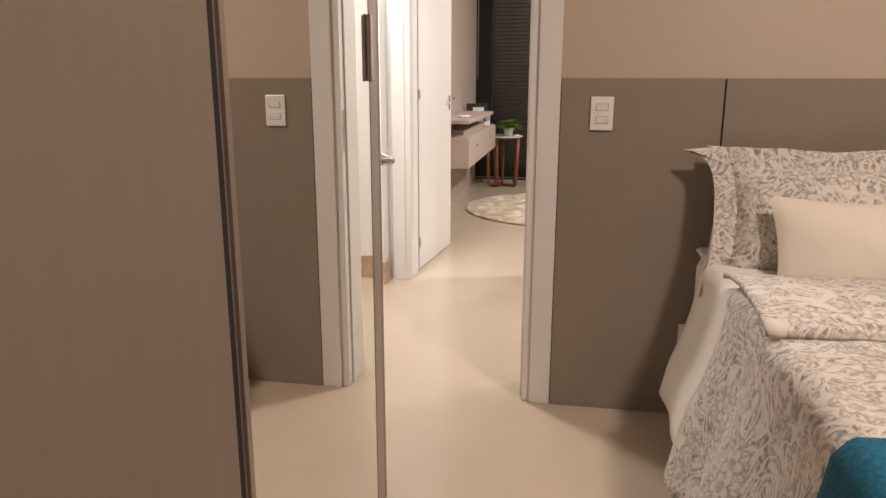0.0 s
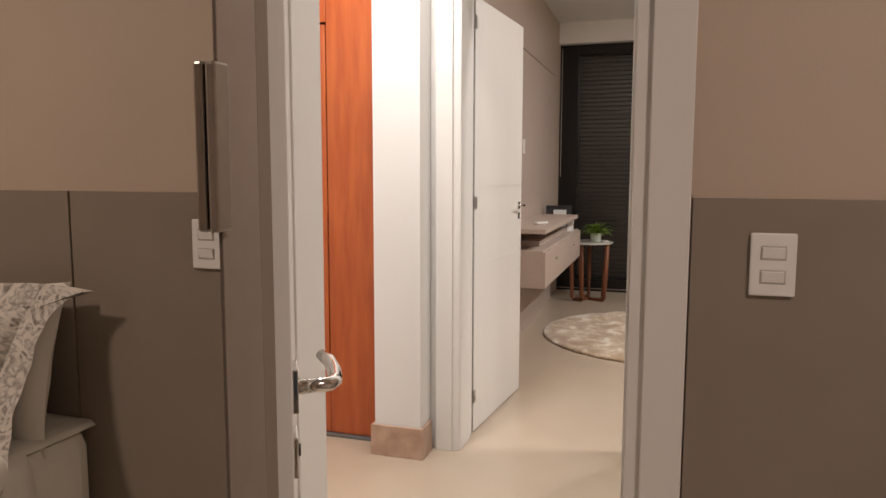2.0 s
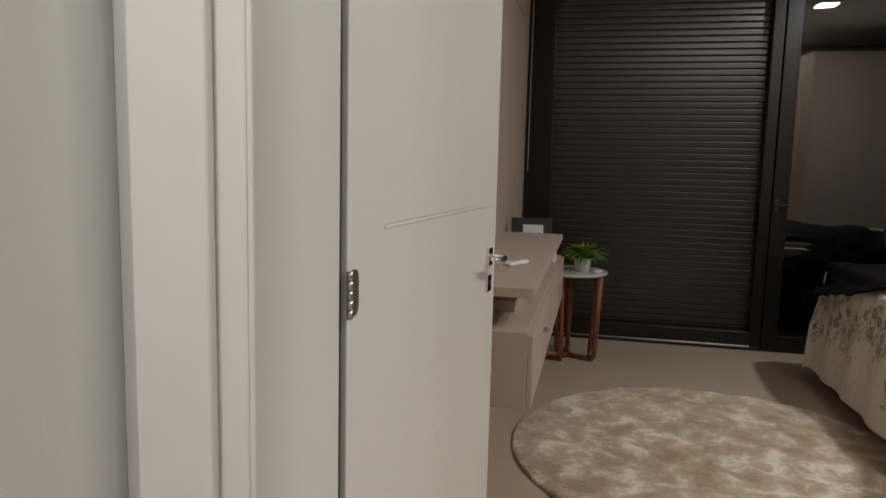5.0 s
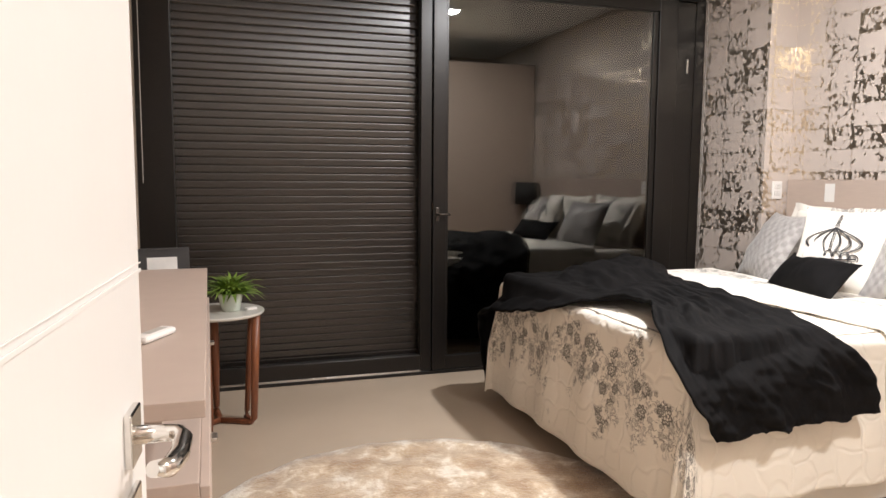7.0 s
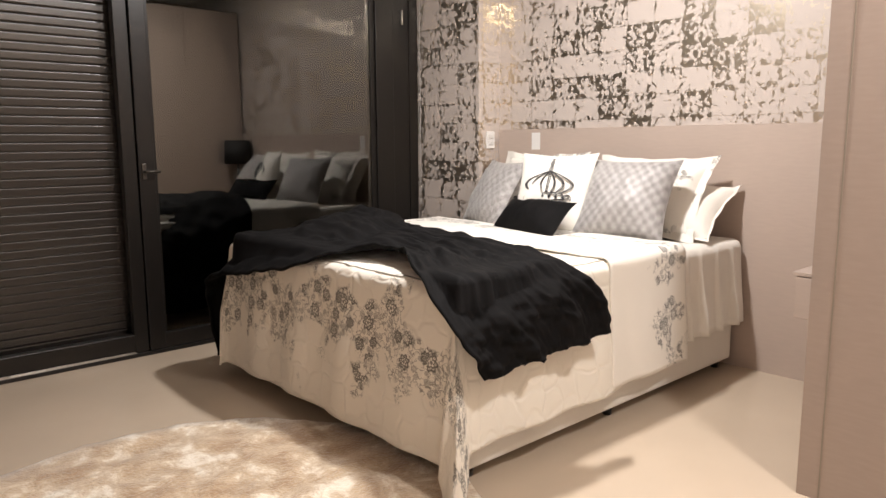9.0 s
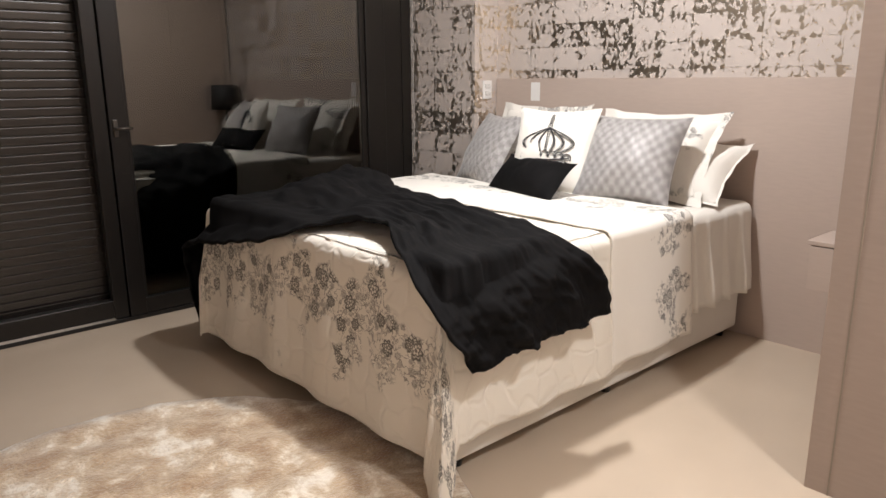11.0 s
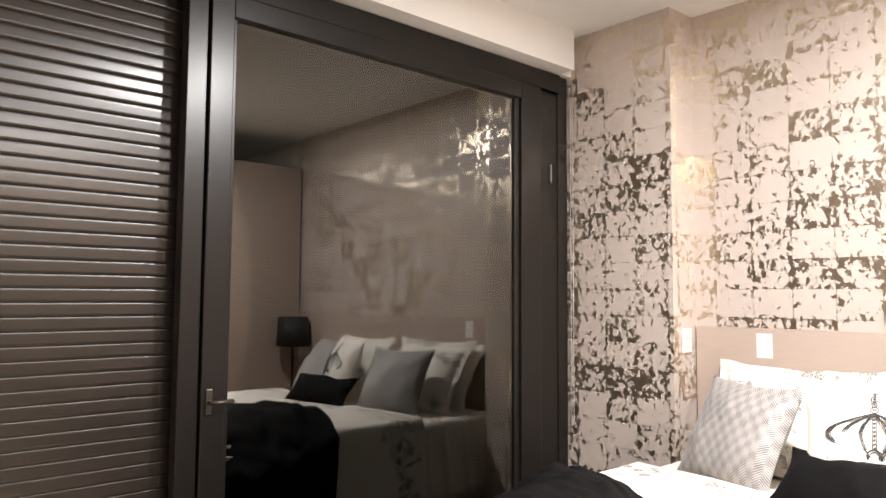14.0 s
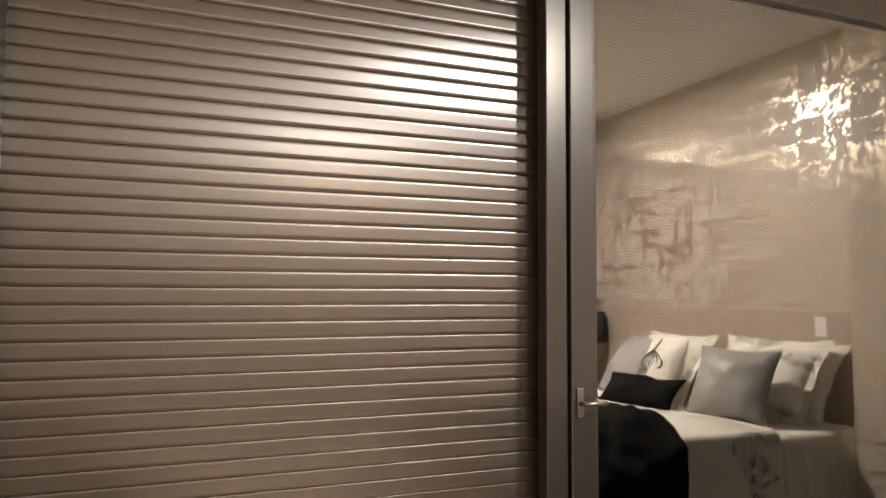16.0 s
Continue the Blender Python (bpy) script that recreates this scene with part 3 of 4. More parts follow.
def switch_plate(name, centre, ry=0.0, label="white plastic plate with two light switches", sockets=False):
    """A wall plate facing -y before it is turned about z by ry."""
    e = thing(name, label, "light switch", pose(*centre, 0, 0, ry), kind="")
    bm = bmesh.new()
    box(bm, -0.039, 0.039, -0.009, 0.0, -0.058, 0.058, 0.003)
    part("plate", bm, "plastic_white", e)
    for z in (0.022, -0.022):
        bm = bmesh.new()
        box(bm, -0.022, 0.022, -0.0105, -0.0085, z - 0.013, z + 0.013, 0.001)
        o = part("surround", bm, "plastic_grey", e)
        bm = bmesh.new()
        vs = box(bm, -0.019, 0.019, -0.0145, -0.0095, z - 0.010, z + 0.010, 0.001)
        for v in bm.verts:
            if v.co.y < -0.012 and v.co.z < z:
                v.co.y += 0.003
        part("rocker", bm, "plastic_white", e)
    return e


switch_plate("light_switch", (0.240, WA0 - 0.0145, 1.116))
switch_plate("wall_plate", (2.855, 7.579, 1.225), 0, "white plastic wall plate on the papered pier")
switch_plate("wall_plate", (2.9395, 7.235, 1.215), 90, "white plastic wall plate on the rose headboard panel")
switch_plate("wall_plate", (-1.0445, 6.05, 1.50), -90, "white plastic wall plate on the rose wall panel")


# ---- door frames and doors ----
def door_frame(name, label, l, r, top, y0, y1, stop_y, casing=0.085, sides=(1, 1), jamb=0.038):
    """A lined doorway: jambs, head, stops and casings on both faces."""
    e = setting(new(name), label)
    e.matrix_basis = pose((l + r) / 2, y0, 0)
    for n, (a, b, c, d) in {"jamb": (l, l + jamb, 0, top), "jamb.001": (r - jamb, r, 0, top), "head": (l + jamb, r - jamb, top - jamb, top)}.items():
        wbar(n.split(".")[0], a, b, y0, y1, c, d, "door_white", e, 0.002)
    s0, s1 = stop_y
    for a, b in ((l + jamb, l + jamb + 0.006), (r - jamb - 0.008, r - jamb)):
        wbar("stop", a, b, s0, s1, 0, top - jamb, "door_white", e, 0.002)
    wbar("stop", l + jamb + 0.006, r - jamb - 0.008, s0, s1, top - jamb - 0.014, top - jamb, "door_white", e, 0.002)
    for side, y in ((0, y0), (1, y1)):
        if not sides[side]:
            continue
        ya, yb = (y - 0.014, y - 0.0005) if side == 0 else (y + 0.0005, y + 0.014)
        for a, b in ((l - casing + 0.015, l + 0.008), (r - 0.008, r + casing - 0.015)):
            bm = bmesh.new()
            box(bm, a, b, ya, yb, 0, top - 0.018, 0.003)
            wpart("casing", bm, "door_white", e)
        wbar("casing", l - casing + 0.015, r + casing - 0.015, ya, yb, top - 0.018, top + casing - 0.015, "door_white", e, 0.003)
    return e


door_frame("door_frame", "white painted door frame of the first bedroom", A_L, A_R, A_TOP, WA0 - 0.002, WA1 + 0.021, (WA0 + 0.04, WA1 + 0.021), casing=0.085)
fb = door_frame("door_frame", "white painted door frame of the second bedroom", B_L, B_R, B_TOP, WB0 - 0.012, WB1 + 0.021, (WB0 - 0.012, WB1 - 0.03), casing=0.085)


def lever(parent, at, flip=1, size=1.0):
    """A chrome lever on a square rose with a key plate below it; out along +y, the arm along -x * flip."""
    e = new("handle")
    e.parent = parent
    e.matrix_basis = at @ Matrix.Scale(size, 4)
    tagged(e, "polished chrome lever handle with square plates")
    bm = bmesh.new()
    box(bm, -0.026, 0.026, 0, 0.009, -0.030, 0.030, 0.002)
    part("rose", bm, "chrome", e)
    bm = bmesh.new()
    box(bm, -0.026, 0.026, 0, 0.007, -0.118, -0.062, 0.002)
    part("key_plate", bm, "chrome", e)
    bm = bmesh.new()
    lathe(bm, [(0.0085, 0), (0.0085, 0.0035)], 16)
    bmesh.ops.transform(bm, matrix=pose(0, 0.007, -0.088, -90), verts=bm.verts)
    part("keyhole", bm, "dark_gap", e)
    bm = bmesh.new()
    tube(bm, [(0, 0.006, 0), (0, 0.040, 0), (-0.004 * flip, 0.052, 0), (-0.020 * flip, 0.060, 0), (-0.070 * flip, 0.062, 0.0), (-0.110 * flip, 0.058, 0.004), (-0.128 * flip, 0.046, 0.010)],
         [0.011, 0.010, 0.010, 0.010, 0.0105, 0.010, 0.008], 14)
    part("arm", bm, "chrome", e)
    return e


def door_leaf(name, label, hinge, angle, width, height, thick, open_side, grooves=(1.27, 0.86)):
    """A flush leaf with pressed lines. The leaf runs along +x of its own frame from the hinge; faces at y = 0 and -thick."""
    e = thing(name, label, "door", pose(*hinge, 0, 0, angle))
    bm = bmesh.new()
    box(bm, 0, width, -thick, 0, 0, height, 0.002)
    part("leaf", bm, "door_white", e)
    for z in grooves:
        for k, (s, w) in enumerate(((0.0, 0.003), (0.007, 0.0012))):
            for face in (0.0003, -thick - 0.0015):
                bm = bmesh.new()
                box(bm, 0.12, width - 0.0002, face, face + (0.0006 if k else 0.0010), z + s, z + s + w, 0.0003)
                part("pressed_line", bm, "door_white", e)
    for z in (0.18, 1.135, 1.98):
        h = new("hinge")
        h.parent = e
        h.matrix_basis = pose(0, 0, z)
        bm = bmesh.new()
        y = open_side
        for k in range(5):
            tube(bm, [(-0.003, y, -0.030 + k * 0.0122), (-0.003, y, -0.030 + k * 0.0122 + 0.0117)], 0.0038, 12)
        part("knuckle", bm, "steel", h)
        bm = bmesh.new()
        s = 1 if open_side >= 0 else -1
        fy = 0 if s > 0 else -thick
        box(bm, 0.003, 0.030, min(fy, fy + s * 0.002), max(fy, fy + s * 0.002), -0.030, 0.030)
        bmesh.ops.bevel(bm, geom=[q for q in bm.edges if abs(q.verts[0].co.y - q.verts[1].co.y) > 0.001 and q.verts[0].co.x > 0.02], offset=0.011, segments=4, profile=0.5, affect="EDGES")
        part("plate", bm, "steel", h)
    return e


# first bedroom door: opened into the room beside the wardrobe
dA = door_leaf("door_1", "white flush door standing open beside the wardrobe", (-0.800, 1.822, 0.006), -59.3, 0.80, 2.095, 0.035, -0.039, grooves=())
lever(dA, pose(0.740, 0.0, 0.990), 1)
lever(dA, pose(0.740, -0.035, 0.990, 0, 0, 180), -1)
# second bedroom door: opened inwards towards the desk side
dB = door_leaf("door_2", "white flush door with pressed lines, standing open into the room", (-0.857, 3.658, 0.006), 84.6, 0.785, 2.10, 0.035, -0.040, grooves=(1.208, 0.815))
lever(dB, pose(0.725, -0.035, 1.095, 0, 0, 180), -1, 0.66)
lever(dB, pose(0.725, 0.0, 1.095), 1, 0.66)

# added dark strip: stands in for the shadow between frame and leaf
wbar("gap_shade", -0.862, -0.828, WB1 + 0.0215, WB1 + 0.028, 0.01, 2.10, "dark_gap", fb, 0, "dark strip standing in for the shadow in the hinge gap")
# lock strike on the frame of the first door
wbar("strike_plate", A_R - 0.0395, A_R - 0.0375, WA0 + 0.008, WA0 + 0.030, 0.96, 1.12, "steel", thing("strike", "steel strike plate on the white door frame", "lock plate", pose(A_R - 0.04, WA0, 1.0)))

# ---- hall: pier plinth and red door ----
pl = thing("plinth", "veined beige marble skirting round the white pier", "skirting", pose(-1.08, 3.27, 0))
wbar("front", -1.200, -0.950, 3.253, 3.269, 0, 0.142, "marble", pl, 0.002)
wbar("side", -0.9645, -0.950, 3.2695, 3.395, 0, 0.142, "marble", pl, 0.002)
wbar("side", -1.200, -1.1855, 3.2695, 3.42, 0, 0.142, "marble", pl, 0.002)
sk = thing("skirting", "veined beige marble skirting along the hall wall", "skirting", pose(1.2, 3.4, 0))
wbar("front", 0.09, 2.4, 3.405, 3.4195, 0, 0.142, "marble", sk, 0.002)

rd = thing("red_door", "reddish varnished timber door with vertical boards, closed", "door", pose(-1.65, 3.44, 0))
RX0, RX1, RY = -2.09, -1.20, 3.425
wbar("stile", RX0, RX0 + 0.115, RY, RY + 0.045, 0.012, 2.12, "red_wood", rd, 0.003)
wbar("backing", RX0 + 0.116, RX1 - 0.286, RY + 0.041, RY + 0.0445, 0.226, 1.979, "dark_gap", rd)
wbar("stile", RX1 - 0.283, RX1, RY, RY + 0.045, 0.012, 2.12, "red_wood", rd, 0.003)
wbar("rail", RX0 + 0.115, RX1 - 0.285, RY, RY + 0.045, 0.012, 0.225, "red_wood", rd, 0.003)
wbar("rail", RX0 + 0.115, RX1 - 0.285, RY, RY + 0.045, 1.98, 2.12, "red_wood", rd, 0.003)
for a, b, mm in ((RX0 + 0.122, -1.740, "red_wood_light"), (-1.730, -1.494, "red_wood")):
    wbar("board", a, b, RY + 0.010, RY + 0.040, 0.230, 1.975, mm, rd, 0.006)
wbar("frame", RX0 - 0.04, RX0 - 0.003, RY - 0.004, RY + 0.1, 0, 2.16, "red_wood", rd, 0.002)
wbar("frame", RX0 - 0.003, RX1 + 0.012, RY - 0.004, RY + 0.1, 2.125, 2.16, "red_wood", rd, 0.002)
setting(bar("threshold", RX0 - 0.04, RX1 + 0.013, RY - 0.03, RY + 0.12, 0.0005, 0.010, "granite"), "speckled grey granite threshold under the red door")

# ---- wardrobe of the first bedroom ----
wd = thing("wardrobe", "brown wood-grain wardrobe with sliding doors, one of them a mirror", "wardrobe", pose(-0.7, -0.7, 0))
WX, WE = -0.365, 1.052
wbar("side_panel", -0.995, WX, WE - 0.025, WE, 0.0, 2.45, "wardrobe_brown", wd, 0.001)
wbar("side_panel", -0.995, WX, -2.6, -2.575, 0.0, 2.45, "wardrobe_brown", wd, 0.001)
wbar("back", -0.995, -0.985, -2.575, WE - 0.025, 0.0, 2.45, "wardrobe_brown", wd)
wbar("top_panel", -0.985, WX, -2.575, WE - 0.025, 2.42, 2.45, "wardrobe_brown", wd)
wbar("base", -0.985, WX - 0.05, -2.575, WE - 0.025, 0.0, 0.012, "wardrobe_brown", wd)
md = wbar("mirror_door", WX - 0.022, WX - 0.004, 0.10, WE - 0.027, 0.014, 2.41, "alu", wd, 0, "sliding door faced with a mirror")
wpart("pane", (lambda bm: (box(bm, WX - 0.0035, WX, 0.2, 0.953, 0.03, 2.40), bm)[1])(bmesh.new()), "mirror", md, "clear mirror")
wpart("stile", (lambda bm: (box(bm, WX - 0.0038, WX + 0.003, 0.183, 0.1995, 0.014, 2.41, 0.001), bm)[1])(bmesh.new()), "alu", md)
wpart("stile", (lambda bm: (box(bm, WX - 0.0038, WX + 0.0015, 0.9575, WE - 0.0275, 0.014, 2.41, 0.001), bm)[1])(bmesh.new()), "alu", md)
wpart("pull", (lambda bm: (box(bm, WX + 0.001, WX + 0.012, 0.936, 0.960, 1.225, 1.385, 0.003), bm)[1])(bmesh.new()), "steel", md, "short grey metal pull")
for k, (a, b) in enumerate(((-1.02, 0.150), (-2.57, -1.05))):
    d = wbar("sliding_door", WX - 0.020, WX + 0.002, a, b, 0.014, 2.41, "wardrobe_brown", wd, 0.001)
    wpart("stile", (lambda bm: (box(bm, WX - 0.020, WX - 0.003, b + 0.0005, b + 0.026, 0.014, 2.41, 0.001), bm)[1])(bmesh.new()), "dark_gap", d, "dark edge strip")


# ---- soft things ----
def wrinkle(x, y, s=1.0):
    return 0.5 * noise.noise(Vector((x * 4 * s, y * 4 * s, 1.3))) + 0.3 * noise.noise(Vector((x * 11 * s, y * 11 * s, 7.1)))


def drape(x0, x1, y0, y1, top, over, hem, flare=0.05, nu=90, nv=90, seed=0.0, wave=0.012, amp=0.006, crown=0.0, pleat=0.0):
    """A cloth lying on a mattress x0..x1, y0..y1 and hanging over: over = lengths past (x0, x1, y0, y1)."""
    ox0, ox1, oy0, oy1 = over

    def f(u, v):
        x = (x0 - ox0) + u * (x1 - x0 + ox0 + ox1)
        y = (y0 - oy0) + v * (y1 - y0 + oy0 + oy1)
        dx = (x0 - x) if x < x0 else (x1 - x if x > x1 else 0.0)
        dy = (y0 - y) if y < y0 else (y1 - y if y > y1 else 0.0)
        ax, ay = abs(dx), abs(dy)
        drop = math.hypot(ax, ay)
        r = 0.045
        px, py = min(max(x, x0), x1), min(max(y, y0), y1)
        z = top + amp * wrinkle(x + seed, y) + crown * (1 - ((2 * (py - y0) / (y1 - y0) - 1) ** 4))
        if drop > 0:
            ux, uy = -dx / drop if dx else 0.0, -dy / drop if dy else 0.0
            if drop < r * 1.57:
                a = drop / r
                out, down = r * math.sin(a), r * (1 - math.cos(a))
            else:
                out, down = r, r + drop - r * 1.57
            corner = min(ax, ay)
            k = min(1.0, down / 0.35)
            along = x if ay > ax else y
            out += k * (flare * down / 0.5 + wave * math.sin(along * 17 + seed * 3) + wave * 0.8 * noise.noise(Vector((along * 6, seed, 0))))
            out += 0.22 * corner * k + k * pleat * max(0.0, math.sin(along * 41 + 2 * noise.noise(Vector((along * 5, 3, 0))))) ** 3
            px += ux * (out - 0.02)
            py += uy * (out - 0.02)
            z = max(z - down, 0.012 + hem)
        return (px, py, z)
    return sheet(nu, nv, f, (x1 - x0 + ox0 + ox1, y1 - y0 + oy0 + oy1))

# ---- first bedroom: bed ----
b1 = thing("bed", "double bed made up with printed duvet, white sheets and pillows", "bed", pose(1.35, 0.8, 0))
for x, y in ((0.62, 1.6), (2.1, 1.6), (0.62, -0.15), (2.1, -0.15)):
    bm = bmesh.new()
    lathe(bm, [(0.022, 0.0), (0.028, 0.075)], 16, (x, y, 0))
    wpart("leg", bm, "black_frame", b1)
wbar("base", 0.575, 2.16, -0.25, 1.765, 0.075, 0.38, "linen_white", b1, 0.02)
wbar("mattress", 0.59, 2.17, -0.26, 1.765, 0.385, 0.645, "linen_white", b1, 0.05)
bm = drape(0.600, 2.16, -0.26, 1.77, 0.655, (0.50, 0.46, 0.4, 0.0), 0.02, flare=0.10, seed=2.0, nu=70, nv=70, wave=0.006)
bmesh.ops.delete(bm, geom=[v for v in bm.verts if v.co.y < 1.05 or (v.co.y > 1.58 and v.co.z < 0.615)], context="VERTS")
solid(wpart("sheet", bm, "linen_white", b1, "plain white sheet hanging at the side", True), 0.004)
bm = drape(0.600, 2.17, -0.27, 1.13, 0.690, (0.58, 0.56, 0.5, 0.0), 0.02, flare=0.11, seed=5.0, nu=100, nv=90, amp=0.02, wave=0.02)
solid(wpart("duvet", bm, "damask", b1, "duvet with grey and cream scroll print", True), 0.018)
bm = sheet(60, 16, lambda u, v: (0.575 + u * 1.58, 0.74 + 0.48 * v, 0.698 + 0.035 * math.sin(math.pi * min(1, max(0, v))) ** 0.5 + 0.010 * wrinkle(u * 2, v)), (1.58, 0.48))
solid(wpart("turned_fold", bm, "damask", b1, "turned back edge of the printed duvet", True), 0.012)


def propped(kind, label, w, h, t, material, centre, lean, turn, category="pillow", **kw):
    """A pillow leaning back: lean degrees from flat, turn about z (0: it faces -y)."""
    e = thing(kind, label, category, pose(*centre) @ pose(0, 0, 0, 0, 0, turn) @ pose(0, 0, 0, lean, 0, 0))
    cushion("cover", w, h, t, material, e, **kw)
    return e


propped("pillow", "plain white pillow behind the printed one on the bed", 0.62, 0.42, 0.16, "linen_white", (0.90, 1.665, 0.815), 76, 0, flange=0.0, seed=1)
propped("pillow", "grey and cream scroll print pillow with a flanged edge", 0.56, 0.38, 0.17, "damask", (0.925, 1.540, 0.795), 64, -7, flange=0.075, seed=2, ear=1.0)
propped("pillow", "grey and cream scroll print pillow with a flanged edge", 0.56, 0.38, 0.17, "damask", (1.66, 1.575, 0.835), 70, 3, flange=0.055, seed=6)
propped("cushion", "plain cream square cushion leaning on the printed pillow", 0.52, 0.38, 0.13, "linen_cream", (0.990, 1.36, 0.725), 62, -3, "cushion", seed=3)
tb = thing("throw_blanket", "knitted teal throw folded over the duvet", "blanket", pose(0.9, 0.3, 0.70))
bm = drape(0.555, 2.17, -0.27, 0.21, 0.735, (0.30, 0.14, 0.3, 0.0), 0.2, flare=0.20, seed=9.0, nu=60, nv=50, amp=0.014)
solid(wpart("cloth", bm, "teal", tb, "", True), 0.014)
bx = thing("wall_socket", "small white plastic socket low on the taupe panel", "socket", pose(0.555, WA0 - 0.0145, 0.30))
wbar("plate", 0.555, 0.62, WA0 - 0.024, WA0 - 0.0146, 0.245, 0.36, "plastic_white", bx, 0.003)

# ---- second bedroom: glass doors and shutter ----
F0, F1 = GLASS - 0.03, GLASS + 0.03
sd = setting(new("window_1"), "black aluminium sliding glass doors over a lowered shutter")
sd.matrix_basis = pose(0.8, GLASS, 0)
wbar("outer_frame", -1.074, -0.88, F0, F1 + 0.06, 0.0, 2.65, "black_frame", sd, 0.003)
wbar("outer_frame", 2.665, 2.744, F0 + 0.02, F1 + 0.06, 0.0, 2.65, "black_frame", sd, 0.003)
wbar("outer_frame", -0.88, 2.665, F0, F1 + 0.06, 2.55, 2.65, "black_frame", sd, 0.003)
wbar("bottom_track", -0.88, 2.665, F0 - 0.012, F1 + 0.06, 0.0, 0.022, "black_frame", sd, 0.002)
wbar("track_rail", -1.074, 0.60, F0 - 0.010, F0 - 0.007, 0.0225, 0.030, "steel", sd, 0.001, "bright metal rail")
wbar("track_rail", -1.074, 0.60, F0 + 0.010, F0 + 0.013, 0.0225, 0.030, "steel", sd, 0.001, "bright metal rail")
wbar("rail", -0.88, 0.60, F0 + 0.005, F1, 0.031, 0.13, "black_frame", sd, 0.004)
wbar("stile", 0.60, 0.675, F0 + 0.005, F1, 0.023, 2.549, "black_frame", sd, 0.004)
# the glazed leaf
lf = wbar("leaf_stile", 0.680, 0.770, F0 - 0.008, F1 - 0.012, 0.023, 2.549, "black_frame", sd, 0.004, "black stile with the latch")
wbar("leaf_bead", 0.770, 0.788, F0 + 0.010, F1 - 0.016, 0.115, 2.46, "black_frame", sd, 0.003)
wbar("leaf_stile", 2.345, 2.50, F0 - 0.004, F1 - 0.012, 0.023, 2.549, "black_frame", sd, 0.004)
wbar("leaf_bead", 2.305, 2.345, F0 + 0.010, F1 - 0.016, 0.115, 2.46, "black_frame", sd, 0.003)
wbar("side_light", 2.503, 2.664, F0 + 0.025, F1, 0.023, 2.549, "black_frame", sd, 0.003)
wbar("leaf_rail", 0.770, 2.345, F0 - 0.004, F1 - 0.012, 0.023, 0.113, "black_frame", sd, 0.004)
wbar("leaf_rail", 0.770, 2.345, F0 - 0.004, F1 - 0.012, 2.462, 2.549, "black_frame", sd, 0.004)


def pane(name, at, material, label):
    """A sheet of glass whose front face alone mirrors."""
    bm = bmesh.new()
    box(bm, -0.758, 0.758, -0.002, 0.002, 0.114, 2.461)
    bmesh.ops.recalc_face_normals(bm, faces=bm.faces)
    for q in bm.faces:
        q.material_index = 0 if q.normal.y < -0.5 else 1
    bmesh.ops.transform(bm, matrix=at, verts=bm.verts)
    o = wpart(name, bm, material, sd, label)
    o.data.materials.append(M["glass_clear"])


pane("pane", pose(1.5465, GLASS - 0.008, 0), "glass", "clear front glass")
pane("pane", pose(1.5465, GLASS + 0.009, 0, 0, 0, 0.32), "glass_tinted", "dark tinted back glass, slightly out of line")

h = new("latch")
h.parent = sd
h.matrix_basis = sd.matrix_basis.inverted() @ pose(0.708, F0 - 0.008, 1.055)
bm = bmesh.new()
box(bm, -0.012, 0.012, -0.008, 0.0, -0.045, 0.045, 0.003)
part("plate", bm, "dark_metal", h)
bm = bmesh.new()
tube(bm, [(0, -0.006, 0), (0, -0.034, 0), (0.02, -0.040, 0), (0.075, -0.040, 0)], 0.008, 12)
part("lever", bm, "dark_metal", h)

sh = thing("roller_shutter", "lowered dark brown aluminium roller shutter with convex slats", "shutter", pose(0.8, 8.33, 0))
PITCH = 0.0465


def slat(x0, x1):
    bm = bmesh.new()
    # nearly flat, curving back towards the top edge
    prof = [(0.00135 * max(c, 0.0) ** 8, PITCH * (c + 1) / 2) for c in (-1, -0.5, 0, 0.2, 0.35, 0.47, 0.57, 0.66, 0.74, 0.81, 0.88, 0.94, 1)]
    n = len(prof) - 1
    front = [[bm.verts.new((x, y, z)) for y, z in prof] for x in (x0, x1)]
    back = [[bm.verts.new((x, y + 0.008, z)) for y, z in (prof[0], prof[-1])] for x in (x0, x1)]
    for k in range(n):
        bm.faces.new((front[0][k], front[1][k], front[1][k + 1], front[0][k + 1])).smooth = True
    bm.faces.new((back[0][0], back[0][1], back[1][1], back[1][0]))
    bm.faces.new((front[0][0], back[0][0], back[1][0], front[1][0]))
    bm.faces.new((front[0][-1], front[1][-1], back[1][1], back[0][1]))
    return bm


for x0, x1, y in ((-0.90, 0.640, 8.315), (0.66, 2.66, 8.335)):
    first = part("slat", slat(x0 - 0.8, x1 - 0.8), "shutter", sh, at=pose(0, y - 8.33, 0.10))
    for k in range(1, 55):
        o = first.copy()
        scene.collection.objects.link(o)
        o.matrix_basis = pose(0, y - 8.33, 0.10 + k * PITCH)

# ---- second bedroom: headboard wall ----
hb = thing("headboard", "rose beige flat headboard panel fixed to the papered wall", "headboard", pose(2.95, 6.0, 0))
wbar("panel", 2.940, 2.954, WB1 + 0.022, 7.572, 0.0, 1.291, "rose_panel", hb, 0.001)
wbar("edge_strip", 2.9405, 2.954, WB1 + 0.022, 7.572, 1.2915, 1.295, "rose_panel", hb, 0.0005)
ns = thing("nightstand", "rose beige floating drawer fixed to the headboard panel", "nightstand", pose(2.75, 5.28, 0.2))
wbar("body", 2.67, 2.939, 5.01, 5.41, 0.385, 0.585, "rose_panel", ns, 0.002)
wbar("top", 2.65, 2.939, 5.005, 5.42, 0.5885, 0.607, "rose_panel", ns, 0.002)
